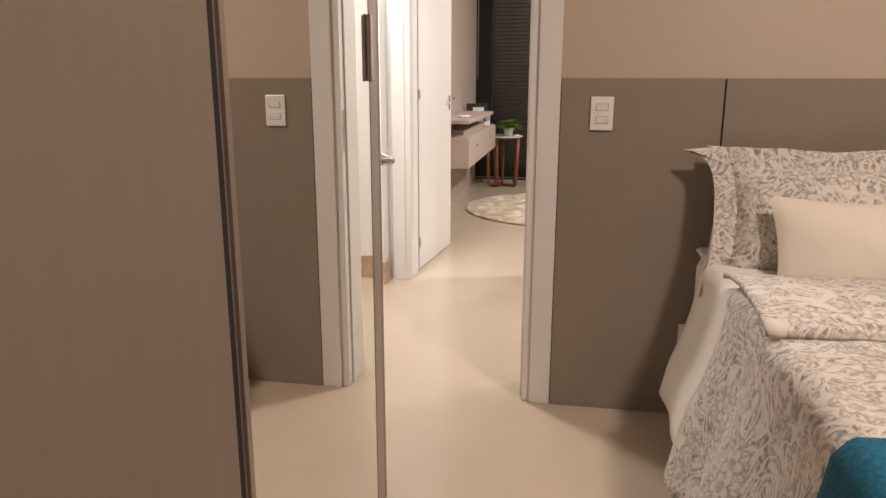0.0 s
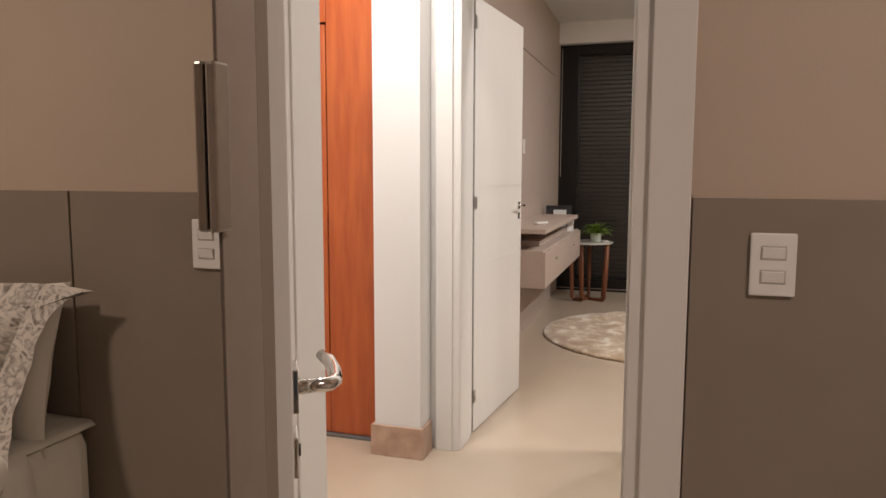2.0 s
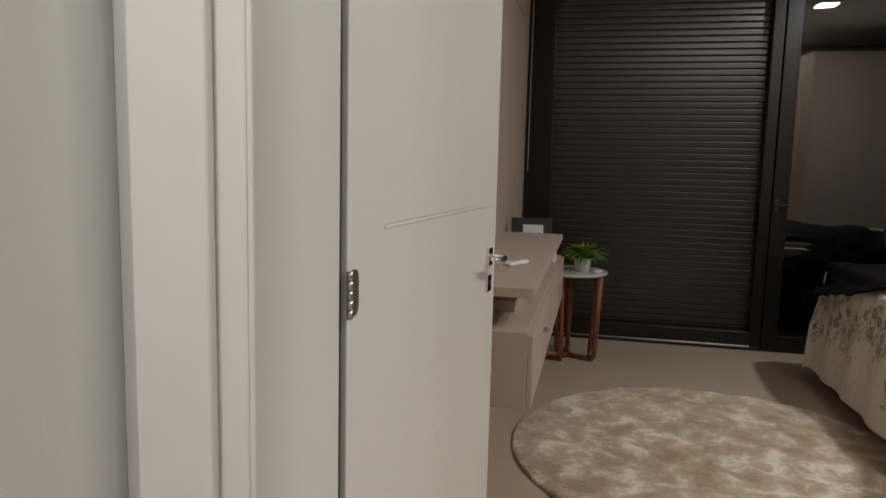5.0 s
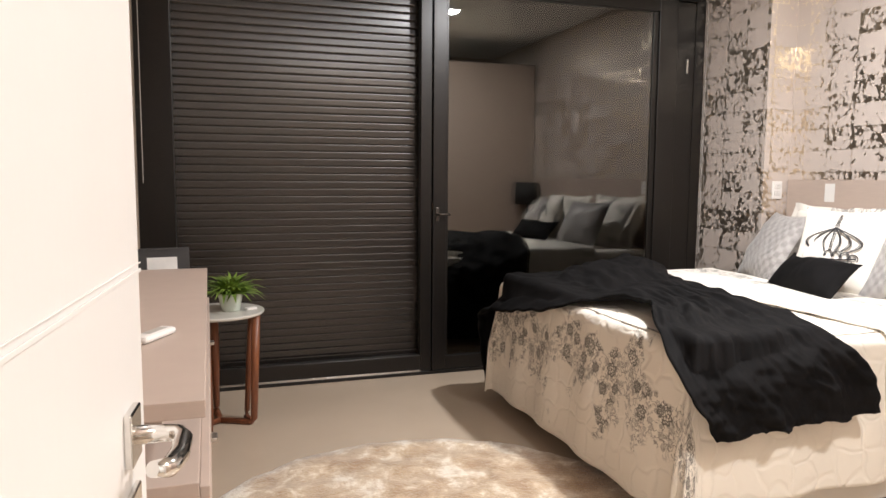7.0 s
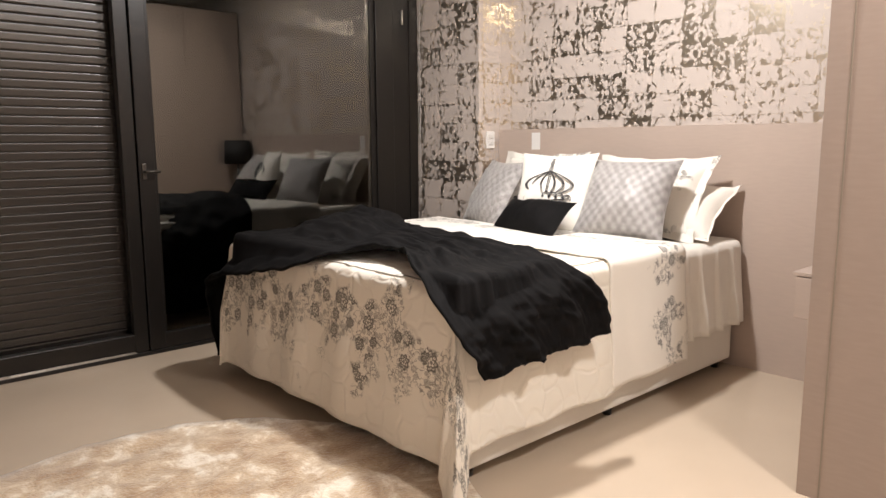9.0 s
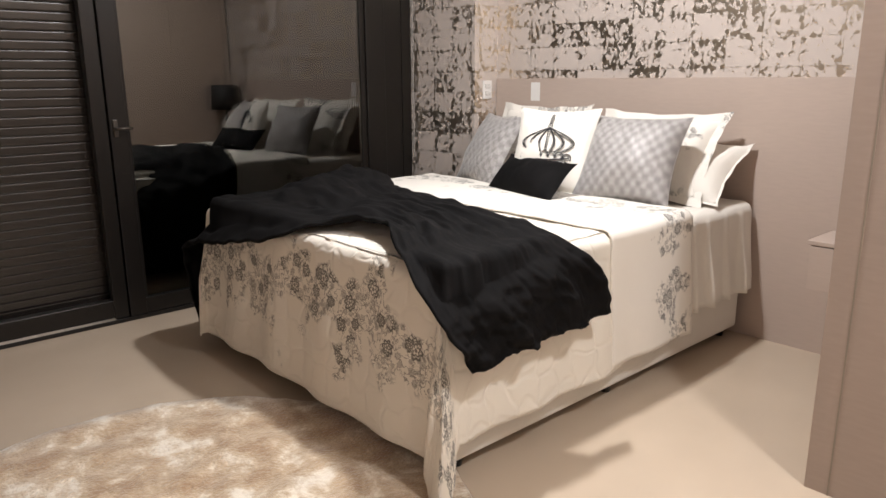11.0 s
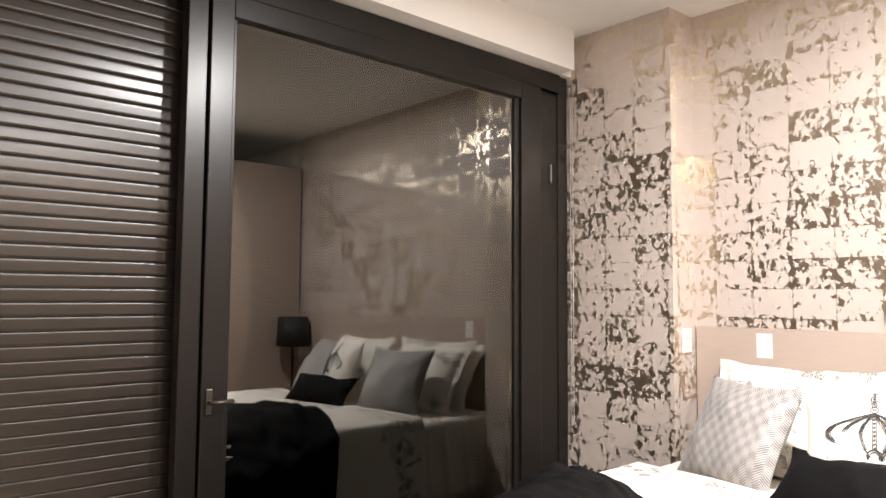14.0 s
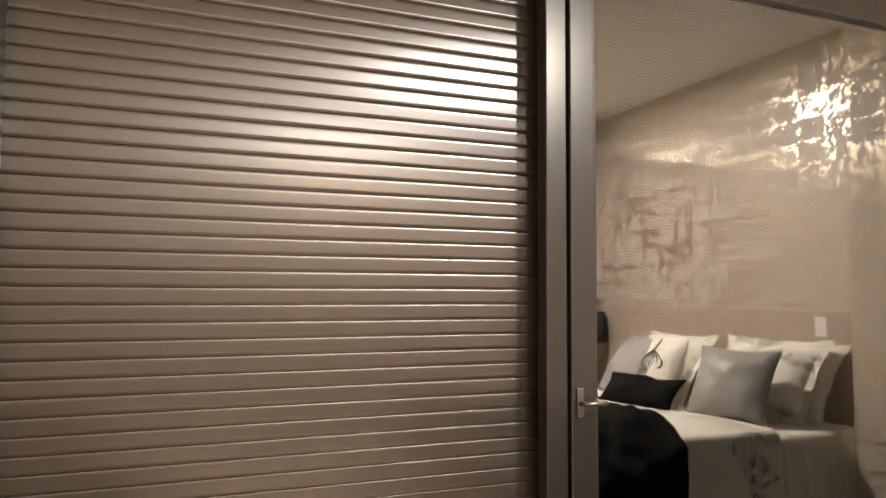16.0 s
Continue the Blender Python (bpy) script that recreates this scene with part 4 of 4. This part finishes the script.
wbar("drawer_front", 2.652, 2.6685, 5.012, 5.405, 0.39, 0.583, "rose_panel", ns, 0.002)
lamp = thing("table_lamp", "table lamp with a black drum shade on the floating drawer", "lamp", pose(2.79, 5.16, 0.607))
bm = bmesh.new()
lathe(bm, [(0.065, 0.0005), (0.065, 0.012), (0.02, 0.02), (0.012, 0.03), (0.012, 0.28), (0.05, 0.29), (0.012, 0.30), (0.010, 0.475)], 32)
part("stem", bm, "black_shade", lamp, smooth=True)
bm = bmesh.new()
n = 40
ra, rb, z0, z1 = 0.145, 0.130, 0.39, 0.64
r0 = [bm.verts.new((ra * math.cos(k * math.tau / n), ra * math.sin(k * math.tau / n), z0)) for k in range(n)]
r1 = [bm.verts.new((rb * math.cos(k * math.tau / n), rb * math.sin(k * math.tau / n), z1)) for k in range(n)]
for k in range(n):
    bm.faces.new((r0[k], r0[(k + 1) % n], r1[(k + 1) % n], r1[k])).smooth = True
solid(part("shade", bm, "black_shade", lamp, "black fabric drum shade"), 0.003)
bm = bmesh.new()
for a in (0, math.tau / 3, 2 * math.tau / 3):
    tube(bm, [(0, 0, 0.465), (0.138 * math.cos(a), 0.138 * math.sin(a), 0.465)], 0.002, 6)
part("spider", bm, "steel", lamp)

cl = thing("closet", "rose beige built-in closet beside the bedroom door", "closet", pose(2.3, 4.2, 0))
# closet faces take the darkened rose panel, shade included in the colour
wbar("side_panel", 1.72, 1.742, 3.625, 5.00, 0.0, 2.60, "rose_panel_shaded", cl, 0.001)
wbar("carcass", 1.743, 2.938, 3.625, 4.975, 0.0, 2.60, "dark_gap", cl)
wbar("door", 1.745, 2.338, 4.978, 5.00, 0.01, 2.59, "rose_panel_shaded", cl, 0.001)
wbar("door", 2.342, 2.936, 4.978, 5.00, 0.01, 2.59, "rose_panel_shaded", cl, 0.001)
wbar("edge_strip", 1.718, 1.7195, 4.925, 4.930, 0.0, 2.60, "panel_taupe", cl, 0, "fine joint")

# ---- second bedroom: bed ----
BX0, BX1, BY0, BY1 = 0.86, 2.90, 5.80, 7.50
b2 = thing("bed", "bed with white base and quilted cream cover printed with grey flowers", "bed", pose(1.9, 6.65, 0))
for x in (BX0 + 0.12, 1.85, BX1 - 0.06):
    for y in (BY0 + 0.07, BY1 - 0.1):
        bm = bmesh.new()
        lathe(bm, [(0.020, 0.0), (0.026, 0.05)], 16, (x, y, 0))
        wpart("leg", bm, "black_frame", b2)
wbar("base", BX0 + 0.01, BX1, BY0 + 0.01, BY1, 0.05, 0.36, "linen_white", b2, 0.015)
wbar("mattress", BX0, BX1, BY0, BY1, 0.365, 0.685, "linen_white", b2, 0.05)
bm = drape(BX0 + 0.02, BX1 - 0.005, BY0 + 0.01, BY1 - 0.01, 0.700, (0.0, 0.0, 0.46, 0.46), 0.0, flare=0.03, seed=3.0, nu=220, nv=80, wave=0.010, pleat=0.035)
bmesh.ops.delete(bm, geom=[v for v in bm.verts if v.co.x < 2.2], context="VERTS")
solid(wpart("sheet", bm, "linen_white", b2, "plain white sheet hanging in soft folds", True), 0.004)
bm = drape(BX0, 1.78, BY0, 7.43, 0.722, (0.64, 0.0, 0.58, 0.14), 0.03, flare=0.035, seed=4.0, nu=110, nv=150, amp=0.010, wave=0.010)
solid(wpart("quilt", bm, "quilt", b2, "cream quilt printed with grey flowers, hanging at the foot", True), 0.010)
bm = drape(BX0 - 0.3, 2.30, BY0 - 0.006, BY1 + 0.006, 0.738, (0.0, 0.0, 0.58, 0.58), 0.03, flare=0.028, seed=6.0, nu=90, nv=130, amp=0.008, wave=0.008)
bmesh.ops.delete(bm, geom=[v for v in bm.verts if v.co.x < 1.70], context="VERTS")
solid(wpart("folded_cover", bm, "floral_cover", b2, "cream cover folded back with a strip of grey flowers", True), 0.008)

# black throw laid across the bed, falling over the near side and the foot
th = thing("throw_blanket", "black plush throw lying crumpled across the cream bed cover", "blanket", pose(1.4, 6.5, 0.75))
LEFT = [(0.855, 5.675, 0.445), (0.795, 5.685, 0.525), (0.760, 5.72, 0.60), (0.775, 5.86, 0.70), (0.87, 6.05, 0.762), (0.985, 6.26, 0.772), (0.97, 6.46, 0.772), (0.80, 6.64, 0.715), (0.745, 6.95, 0.64), (0.735, 7.25, 0.585), (0.745, 7.50, 0.54), (0.80, 7.635, 0.38), (0.85, 7.65, 0.08)]
RIGHT = [(1.54, 5.675, 0.475), (1.51, 5.685, 0.60), (1.43, 5.72, 0.71), (1.37, 5.84, 0.765), (1.40, 6.05, 0.770), (1.46, 6.36, 0.772), (1.51, 6.66, 0.775), (1.58, 6.92, 0.785), (1.71, 7.18, 0.80), (1.72, 7.41, 0.80), (1.68, 7.59, 0.68), (1.62, 7.635, 0.38), (1.57, 7.65, 0.08)]


def along(points, s):
    k = min(int(s * (len(points) - 1)), len(points) - 2)
    f = s * (len(points) - 1) - k
    p0, p1, p2, p3 = (Vector(points[max(0, min(len(points) - 1, k + i))]) for i in (-1, 0, 1, 2))
    return 0.5 * (2 * p1 + (p2 - p0) * f + (2 * p0 - 5 * p1 + 4 * p2 - p3) * f * f + (3 * p1 - p0 - 3 * p2 + p3) * f**3)


def throw(s, w):
    a, b = along(LEFT, s), along(RIGHT, s)
    p = a.lerp(b, w)
    q = s * 1.2
    far = min(1.0, max(0.0, (p.y - 7.40) / 0.12))
    top = min(1.0, max(0.0, (q - 0.24) / 0.10)) * (1 - far)
    slant = w + 0.35 * s
    folds = (0.020 * (0.5 + 0.5 * math.sin(slant * 19 + 2.5 * noise.noise(Vector((q * 3, w * 3, 0)))))
             + 0.012 * noise.noise(Vector((q * 14, w * 9, 4))) + 0.007 * noise.noise(Vector((q * 9, w * 40, 2)))
             + (0.012 + 0.035 * max(0.0, min(q, 1.0) - 0.62)) * noise.noise(Vector((q * 30, w * 16, 8))))
    bulge = 0.09 * math.exp(-((q - 0.84) / 0.12) ** 2) * math.sin(math.pi * min(1.0, w)) ** 0.7
    p.z += (folds + bulge + 0.010) * top
    inside = min(p.x - (BX0 - 0.03), p.y - (BY0 - 0.03))
    if inside > 0 and p.z > 0.3 and far == 0:
        d = min(inside, 0.05)
        p.z = max(p.z, 0.715 + math.sqrt(max(0.0, 0.05 ** 2 - (0.05 - d) ** 2)) + 0.4 * folds)
    if q < 0.34:
        p.y -= (folds * 1.2 + 0.012) * (1 - top)
    elif far > 0:
        p.y += (folds + 0.012) * far
    return p


solid(wpart("cloth", sheet(150, 90, throw), "black_cloth", th, "", True), 0.012)


def at_head(kind, label, w, h, t, material, centre, lean, turn, category="cushion", **kw):
    """Leaning on the headboard: it faces -x, turned by turn."""
    return propped(kind, label, w, h, t, material, centre, lean, -90 + turn, category, **kw)


at_head("pillow", "white pillow propped against the headboard", 0.62, 0.40, 0.20, "linen_white", (2.75, 6.13, 0.845), 38, 0, "pillow", flange=0.015, seed=11)
at_head("pillow", "white pillow propped against the headboard", 0.66, 0.44, 0.17, "linen_white", (2.80, 7.08, 0.905), 62, 0, "pillow", flange=0.03, seed=12)
at_head("pillow", "cream pillow printed with grey flowers and a flanged edge", 0.62, 0.42, 0.17, "floral_white", (2.68, 6.24, 0.915), 57, 3, "pillow", flange=0.05, seed=13)
at_head("pillow", "cream pillow printed with grey flowers and a flanged edge", 0.62, 0.42, 0.17, "floral_white", (2.70, 7.05, 0.925), 60, -3, "pillow", flange=0.05, seed=14)
at_head("cushion", "silver zigzag cushion standing at the window side", 0.47, 0.46, 0.17, "silver", (2.41, 7.11, 0.90), 60, -18, seed=15)
at_head("cushion", "silver zigzag cushion standing at the door side", 0.50, 0.48, 0.19, "silver", (2.43, 6.19, 0.915), 57, 10, seed=16)
cr = at_head("cushion", "white cushion printed with a grey crown", 0.46, 0.46, 0.16, "linen_white", (2.345, 6.60, 0.935), 68, 14, seed=17)
at_head("cushion", "small black plush cushion lying before the crown cushion", 0.56, 0.24, 0.13, "black_cloth", (2.18, 6.61, 0.812), 48, -13, seed=18)

# crown print: thin raised ink lines on the cushion's face
ink = mat("ink", (0.05, 0.05, 0.055), 0.7, grain=0.2, scale=60)


def face_z(x, y):
    u, v = x / 0.23, y / 0.23
    return 0.08 * ((max(0.0, (1 - u * u) * (1 - v * v)) ** 0.62) * 0.94 + 0.06) + 0.0045


bm = bmesh.new()


def stroke(points, r=0.0016):
    tube(bm, [(1.22 * x, 1.08 * y + 0.02, face_z(1.22 * x, 1.08 * y + 0.02)) for x, y in points], r, 5)


def rib(width, k, n=16):
    """One arch of the crown: up from the band, out, and over to the top."""
    out = []
    for i in range(n + 1):
        a = math.pi * i / n
        out.append((k * (0.62 * width + 0.38 * width * math.sin(a * 0.9)) * math.sin(0.35 * math.pi + 0.65 * a) ** 0.8 if i < n else 0.0, -0.045 + 0.115 * i / n - 0.03 * (i / n) ** 3 * (1 - k * k)))
    return out


for width, r in ((0.128, 0.0026), (0.116, 0.0014), (0.084, 0.0026), (0.073, 0.0014), (0.040, 0.0024), (0.031, 0.0013)):
    for k in (-1, 1):
        stroke(rib(width, k), r)
for width in (0.122, 0.0785, 0.0355):
    for k in (-1, 1):
        for (x0, y0), (x1, y1) in zip(rib(width, k, 30), rib(width, k, 30)[1:]):
            stroke([(x0, y0), ((2 * x0 + x1) / 3, (2 * y0 + y1) / 3)], 0.0034)
for x in (-0.005, 0.005):
    stroke([(x, -0.045), (x, 0.070)], 0.0015)
for i in range(9):
    stroke([(-0.003, -0.04 + 0.0125 * i), (0.003, -0.036 + 0.0125 * i)], 0.0026)
for i in range(7):
    x = -0.096 + 0.032 * i
    for q, r in ((0.018, 0.0028), (0.011, 0.0016)):
        stroke([(x + q * math.cos(j * math.pi / 6), -0.062 + q * 1.1 * math.sin(j * math.pi / 6) - 0.10 * x * x * 10) for j in range(-1, 8)], r)
for y, r in ((-0.070, 0.0032), (-0.080, 0.0016), (-0.092, 0.0032), (-0.100, 0.0016)):
    stroke([(-0.105 + 0.21 * i / 12, y - 0.014 * math.sin(math.pi * i / 12)) for i in range(13)], r)
for i in range(12):
    x = -0.094 + 0.017 * i
    stroke([(x, -0.084 - 0.013 * math.sin(math.pi * (i + 1) / 13)), (x + 0.005, -0.089 - 0.013 * math.sin(math.pi * (i + 1) / 13))], 0.0036)
for q, cy in ((0.010, 0.082), (0.007, 0.100), (0.009, 0.118)):
    stroke([(q * math.cos(j * math.tau / 10), cy + q * math.sin(j * math.tau / 10)) for j in range(11)], 0.0018)
    stroke([(-q * 0.4, cy), (q * 0.4, cy)], 0.0026)
stroke([(0, 0.126), (0, 0.145)], 0.0022)
stroke([(-0.009, 0.137), (0.009, 0.137)], 0.0022)
part("crown_print", bm, ink, cr, "dark grey printed crown")

# ---- second bedroom: rug ----
rg = thing("rug", "round shaggy rug in cream and tan on the porcelain floor", "rug", pose(0.06, 6.13, 0))
bm = bmesh.new()
n, rings = 96, 26
prev = [bm.verts.new((0, 0, 0.034))]
R = 0.93
for q in range(1, rings + 1):
    cur = []
    for k in range(n):
        a = k * math.tau / n
        rr = R * q / rings
        z = 0.026 + 0.016 * noise.noise(Vector((rr * math.cos(a) * 9, rr * math.sin(a) * 9, 0))) + 0.007 * noise.noise(Vector((rr * math.cos(a) * 40, rr * math.sin(a) * 40, 2)))
        if q == rings:
            rr += 0.012 * noise.noise(Vector((math.cos(a) * 14, math.sin(a) * 14, 5)))
            z = 0.004
        elif q == rings - 1:
            rr += R / rings * 0.7
            z *= 0.8
        cur.append(bm.verts.new((rr * math.cos(a), rr * math.sin(a), z)))
    for k in range(n):
        if q == 1:
            bm.faces.new((prev[0], cur[k], cur[(k + 1) % n])).smooth = True
        else:
            bm.faces.new((prev[k], cur[k], cur[(k + 1) % n], prev[(k + 1) % n])).smooth = True
    prev = cur
bm.faces.new(prev)
part("tufted_top", bm, "rug", rg)

# ---- second bedroom: TV panel, shelf, drawers ----
tv = thing("wall_panel", "rose wood-grain panel on the side wall with one long joint", "wall panel", pose(-1.06, 6.4, 0))
wbar("panel", -1.0745, -1.054, 4.60, 7.70, 0.0, 2.262, "rose_panel", tv, 0.001)
wbar("panel", -1.0745, -1.054, 4.60, 7.70, 2.270, 2.62, "rose_panel", tv, 0.001)
wbar("joint", -1.0745, -1.066, 4.60, 7.70, 2.262, 2.270, "dark_gap", tv)
sf = thing("desk_shelf", "rose wood-grain floating shelf above the drawers", "shelf", pose(-0.88, 5.9, 0.87))
wbar("board", -1.0535, -0.708, 5.08, 6.93, 0.876, 0.908, "rose_panel", sf, 0.002)
cb = thing("drawer_unit", "rose wood-grain floating drawer unit under the shelf", "cabinet", pose(-0.87, 6.0, 0.5))
wbar("body", -1.0535, -0.722, 5.08, 7.13, 0.505, 0.762, "rose_panel", cb, 0.002)
for a, b in ((5.085, 6.04), (6.045, 7.125)):
    d = wbar("drawer_front", -0.7215, -0.704, a, b, 0.508, 0.752, "rose_panel", cb, 0.002)
    c = (a + b) / 2
    wpart("knob", (lambda bm: (box(bm, -0.7035, -0.688, c - 0.02, c + 0.02, 0.66, 0.672, 0.003), bm)[1])(bmesh.new()), "steel", d, "small metal pull")
wbar("shadow_board", -1.0535, -0.80, 5.4, 6.9, 0.7625, 0.80, "rose_panel", cb, 0.001)
lw = thing("lower_panel", "rose wood-grain panel below the drawers", "wall panel", pose(-1.03, 6.0, 0))
wbar("panel", -1.0535, -1.03, 5.1, 6.98, 0.0, 0.504, "rose_panel", lw, 0.001)

rc = thing("remote_control", "small white remote control lying on the shelf", "remote control", pose(-0.825, 5.60, 0.9085, 0, 0, 62))
bm = bmesh.new()
box(bm, -0.065, 0.065, -0.022, 0.022, 0, 0.018, 0.0085)
part("body", bm, "plastic_white", rc)
bm = bmesh.new()
box(bm, -0.030, 0.040, -0.011, 0.011, 0.0182, 0.0192, 0.0004)
part("key_field", bm, "plastic_grey", rc)

pf = thing("picture_frame", "black picture frame with a light print leaning beyond the shelf", "picture frame", pose(-0.895, 7.02, 0.7625, 0, 0, 8) @ pose(0, 0, 0, -12))
bm = bmesh.new()
for b in ((-0.12, 0.12, -0.008, 0.008, 0, 0.012), (-0.12, 0.12, -0.008, 0.008, 0.213, 0.225), (-0.12, -0.108, -0.008, 0.008, 0.012, 0.213), (0.108, 0.12, -0.008, 0.008, 0.012, 0.213)):
    box(bm, *b)
part("frame", bm, "picture_dark", pf)
bm = bmesh.new()
box(bm, -0.108, 0.108, -0.002, 0.006, 0.012, 0.213)
part("backing", bm, "picture_dark", pf)
bm = bmesh.new()
box(bm, -0.050, 0.070, -0.0035, -0.0022, 0.03, 0.185)
part("print", bm, "paper", pf, "light printed sheet")
for k, y in enumerate((6.80, 6.86)):
    bm = bmesh.new()
    vs = box(bm, -0.79, -0.735, y, y + 0.012, 0.7625, 0.8755, 0.001)
    for v in bm.verts:
        v.co.y += (v.co.z - 0.7625) * (-0.6 if k else 0.6)
    wpart("support", bm, "plastic_white", sf, "white slanted support plate")

# fixings and cords
for z in (1.735, 1.695):
    sc = thing("wall_hole", "small dark screw hole in the rose wall panel", "screw hole", pose(-1.0538, 6.42, z))
    bm = bmesh.new()
    lathe(bm, [(0.004, 0), (0.003, 0.0012)], 10)
    bmesh.ops.transform(bm, matrix=pose(0, 0, 0, 0, 90), verts=bm.verts)
    part("rim", bm, "dark_gap", sc)
for x, y, z0 in ((-1.035, 8.07, 1.25), (2.715, 8.165, 0.75)):
    co = thing("pull_cord", "thin pale cord loop hanging beside the glass doors", "cord", pose(x, y, z0))
    bm = bmesh.new()
    tube(bm, [(0, -0.008, 2.60 - z0), (0, -0.008, 0.02), (0, -0.005, 0.004), (0, 0.0, 0.0), (0, 0.005, 0.004), (0, 0.008, 0.02), (0, 0.008, 2.60 - z0)], 0.0018, 6)
    part("cord", bm, "plastic_grey", co)
lk = new("lock_pin")
lk.parent = sd
lk.matrix_basis = sd.matrix_basis.inverted() @ pose(2.60, F0 + 0.024, 2.10)
bm = bmesh.new()
box(bm, -0.006, 0.006, -0.012, 0.0, -0.05, 0.05, 0.002)
part("pin", bm, "steel", lk)

# ---- side table with plant ----
TX, TY, TZ = -0.665, 7.62, 0.60
st = thing("side_table", "round side table with pale top and walnut legs", "side table", pose(TX, TY, 0))
bm = bmesh.new()
lathe(bm, [(0.225, TZ - 0.018), (0.232, TZ - 0.014), (0.235, TZ - 0.004), (0.231, TZ)], 64)
part("tabletop", bm, "stone_top", st)
for k in range(3):
    a = math.radians(-25 + 120 * k)
    c, s = math.cos(a), math.sin(a)
    a2 = a + math.radians(120)
    bm = bmesh.new()
    # one flat bent loop a side: post up, foot along the floor to the middle
    tube(bm, [(0.205 * c, 0.205 * s, TZ - 0.019), (0.195 * c, 0.195 * s, 0.3), (0.185 * c, 0.185 * s, 0.035), (0.165 * c, 0.165 * s, 0.016), (0.0, 0.0, 0.016)], [0.023, 0.021, 0.017, 0.016, 0.016], 10)
    part("leg", bm, "walnut", st)
    bm = bmesh.new()
    c2, s2 = math.cos(a + 0.62), math.sin(a + 0.62)
    tube(bm, [(0.170 * c, 0.170 * s, 0.0165), (0.135 * c2, 0.135 * s2, 0.0165), (0.140 * c2, 0.140 * s2, 0.05), (0.155 * c2, 0.155 * s2, 0.3), (0.175 * c2, 0.175 * s2, TZ - 0.019)], [0.015, 0.0155, 0.014, 0.016, 0.019], 10)
    part("strut", bm, "walnut", st)
pp = thing("potted_plant", "small green artificial plant in a ribbed pale pot", "plant", pose(TX + 0.065, TY - 0.02, TZ + 0.0005))
bm = bmesh.new()
prof = [(0.044, 0.0)] + [(0.045 + 0.017 * i / 16 + 0.0015 * (i % 2), 0.002 + 0.088 * i / 16) for i in range(17)] + [(0.058, 0.091), (0.055, 0.080)]
lathe(bm, prof, 40)
part("pot", bm, "pot", pp)
bm = bmesh.new()
lathe(bm, [(0.054, 0.0805), (0.053, 0.083)], 24)
part("soil", bm, "soil", pp)
rng = random.Random(5)
bm = bmesh.new()
for i in range(120):
    a = rng.uniform(0, math.tau)
    tilt = rng.uniform(0.1, 1.25)
    ln = rng.uniform(0.10, 0.175) * (0.8 + 0.3 * math.sin(tilt))
    wd_ = rng.uniform(0.009, 0.015)
    base = Vector((rng.uniform(-0.025, 0.025), rng.uniform(-0.025, 0.025), 0.082))
    pts = []
    for j in range(5):
        t = j / 4
        tl = tilt + 0.5 * t * t
        pts.append(base + Vector((math.cos(a) * math.sin(tl), math.sin(a) * math.sin(tl), math.cos(tl))) * ln * t)
    side = Vector((-math.sin(a), math.cos(a), 0))
    prev = None
    for j, p in enumerate(pts):
        wj = wd_ * (0.5, 1.0, 0.9, 0.55, 0.05)[j]
        cur = (bm.verts.new(p - side * wj), bm.verts.new(p + Vector((0, 0, -wj * 0.5))), bm.verts.new(p + side * wj))
        if prev:
            bm.faces.new((prev[0], prev[1], cur[1], cur[0])).smooth = True
            bm.faces.new((prev[1], prev[2], cur[2], cur[1])).smooth = True
        prev = cur
part("leaves", bm, "leaf", pp)
ds = thing("plug_adapter", "small white object lying beside the pot", "small object", pose(TX + 0.165, TY - 0.03, TZ + 0.0005, 0, 0, 30))
bm = bmesh.new()
box(bm, -0.03, 0.03, -0.014, 0.014, 0, 0.014, 0.004)
part("body", bm, "plastic_white", ds)

# ---- ceiling downlights ----
for x, y, watts, colour, size in DOWNLIGHTS:
    e = thing("ceiling_light", "square white surface ceiling light, switched on", "ceiling light", pose(x, y, CEIL - 0.012))
    bm = bmesh.new()
    box(bm, -size / 2 - 0.02, size / 2 + 0.02, -size / 2 - 0.02, size / 2 + 0.02, -0.010, 0.0115, 0.004)
    part("housing", bm, "plastic_white", e)
    bm = bmesh.new()
    box(bm, -size / 2, size / 2, -size / 2, size / 2, -0.0125, -0.0102)
    glow = M.get("glow") or mat("glow", (1, 0.9, 0.75))
    M["glow"] = glow
    glow.node_tree.nodes["Principled BSDF"].inputs["Emission Color"].default_value = (1.0, 0.90, 0.76, 1)
    glow.node_tree.nodes["Principled BSDF"].inputs["Emission Strength"].default_value = 12.0
    part("diffuser", bm, glow, e, "glowing white diffuser")
    data = bpy.data.lights.new("panel_light", "AREA")
    data.energy, data.color, data.shape, data.size = watts, colour, "SQUARE", size
    o = new("panel_light", data)
    o.matrix_basis = pose(x, y, CEIL - 0.030)
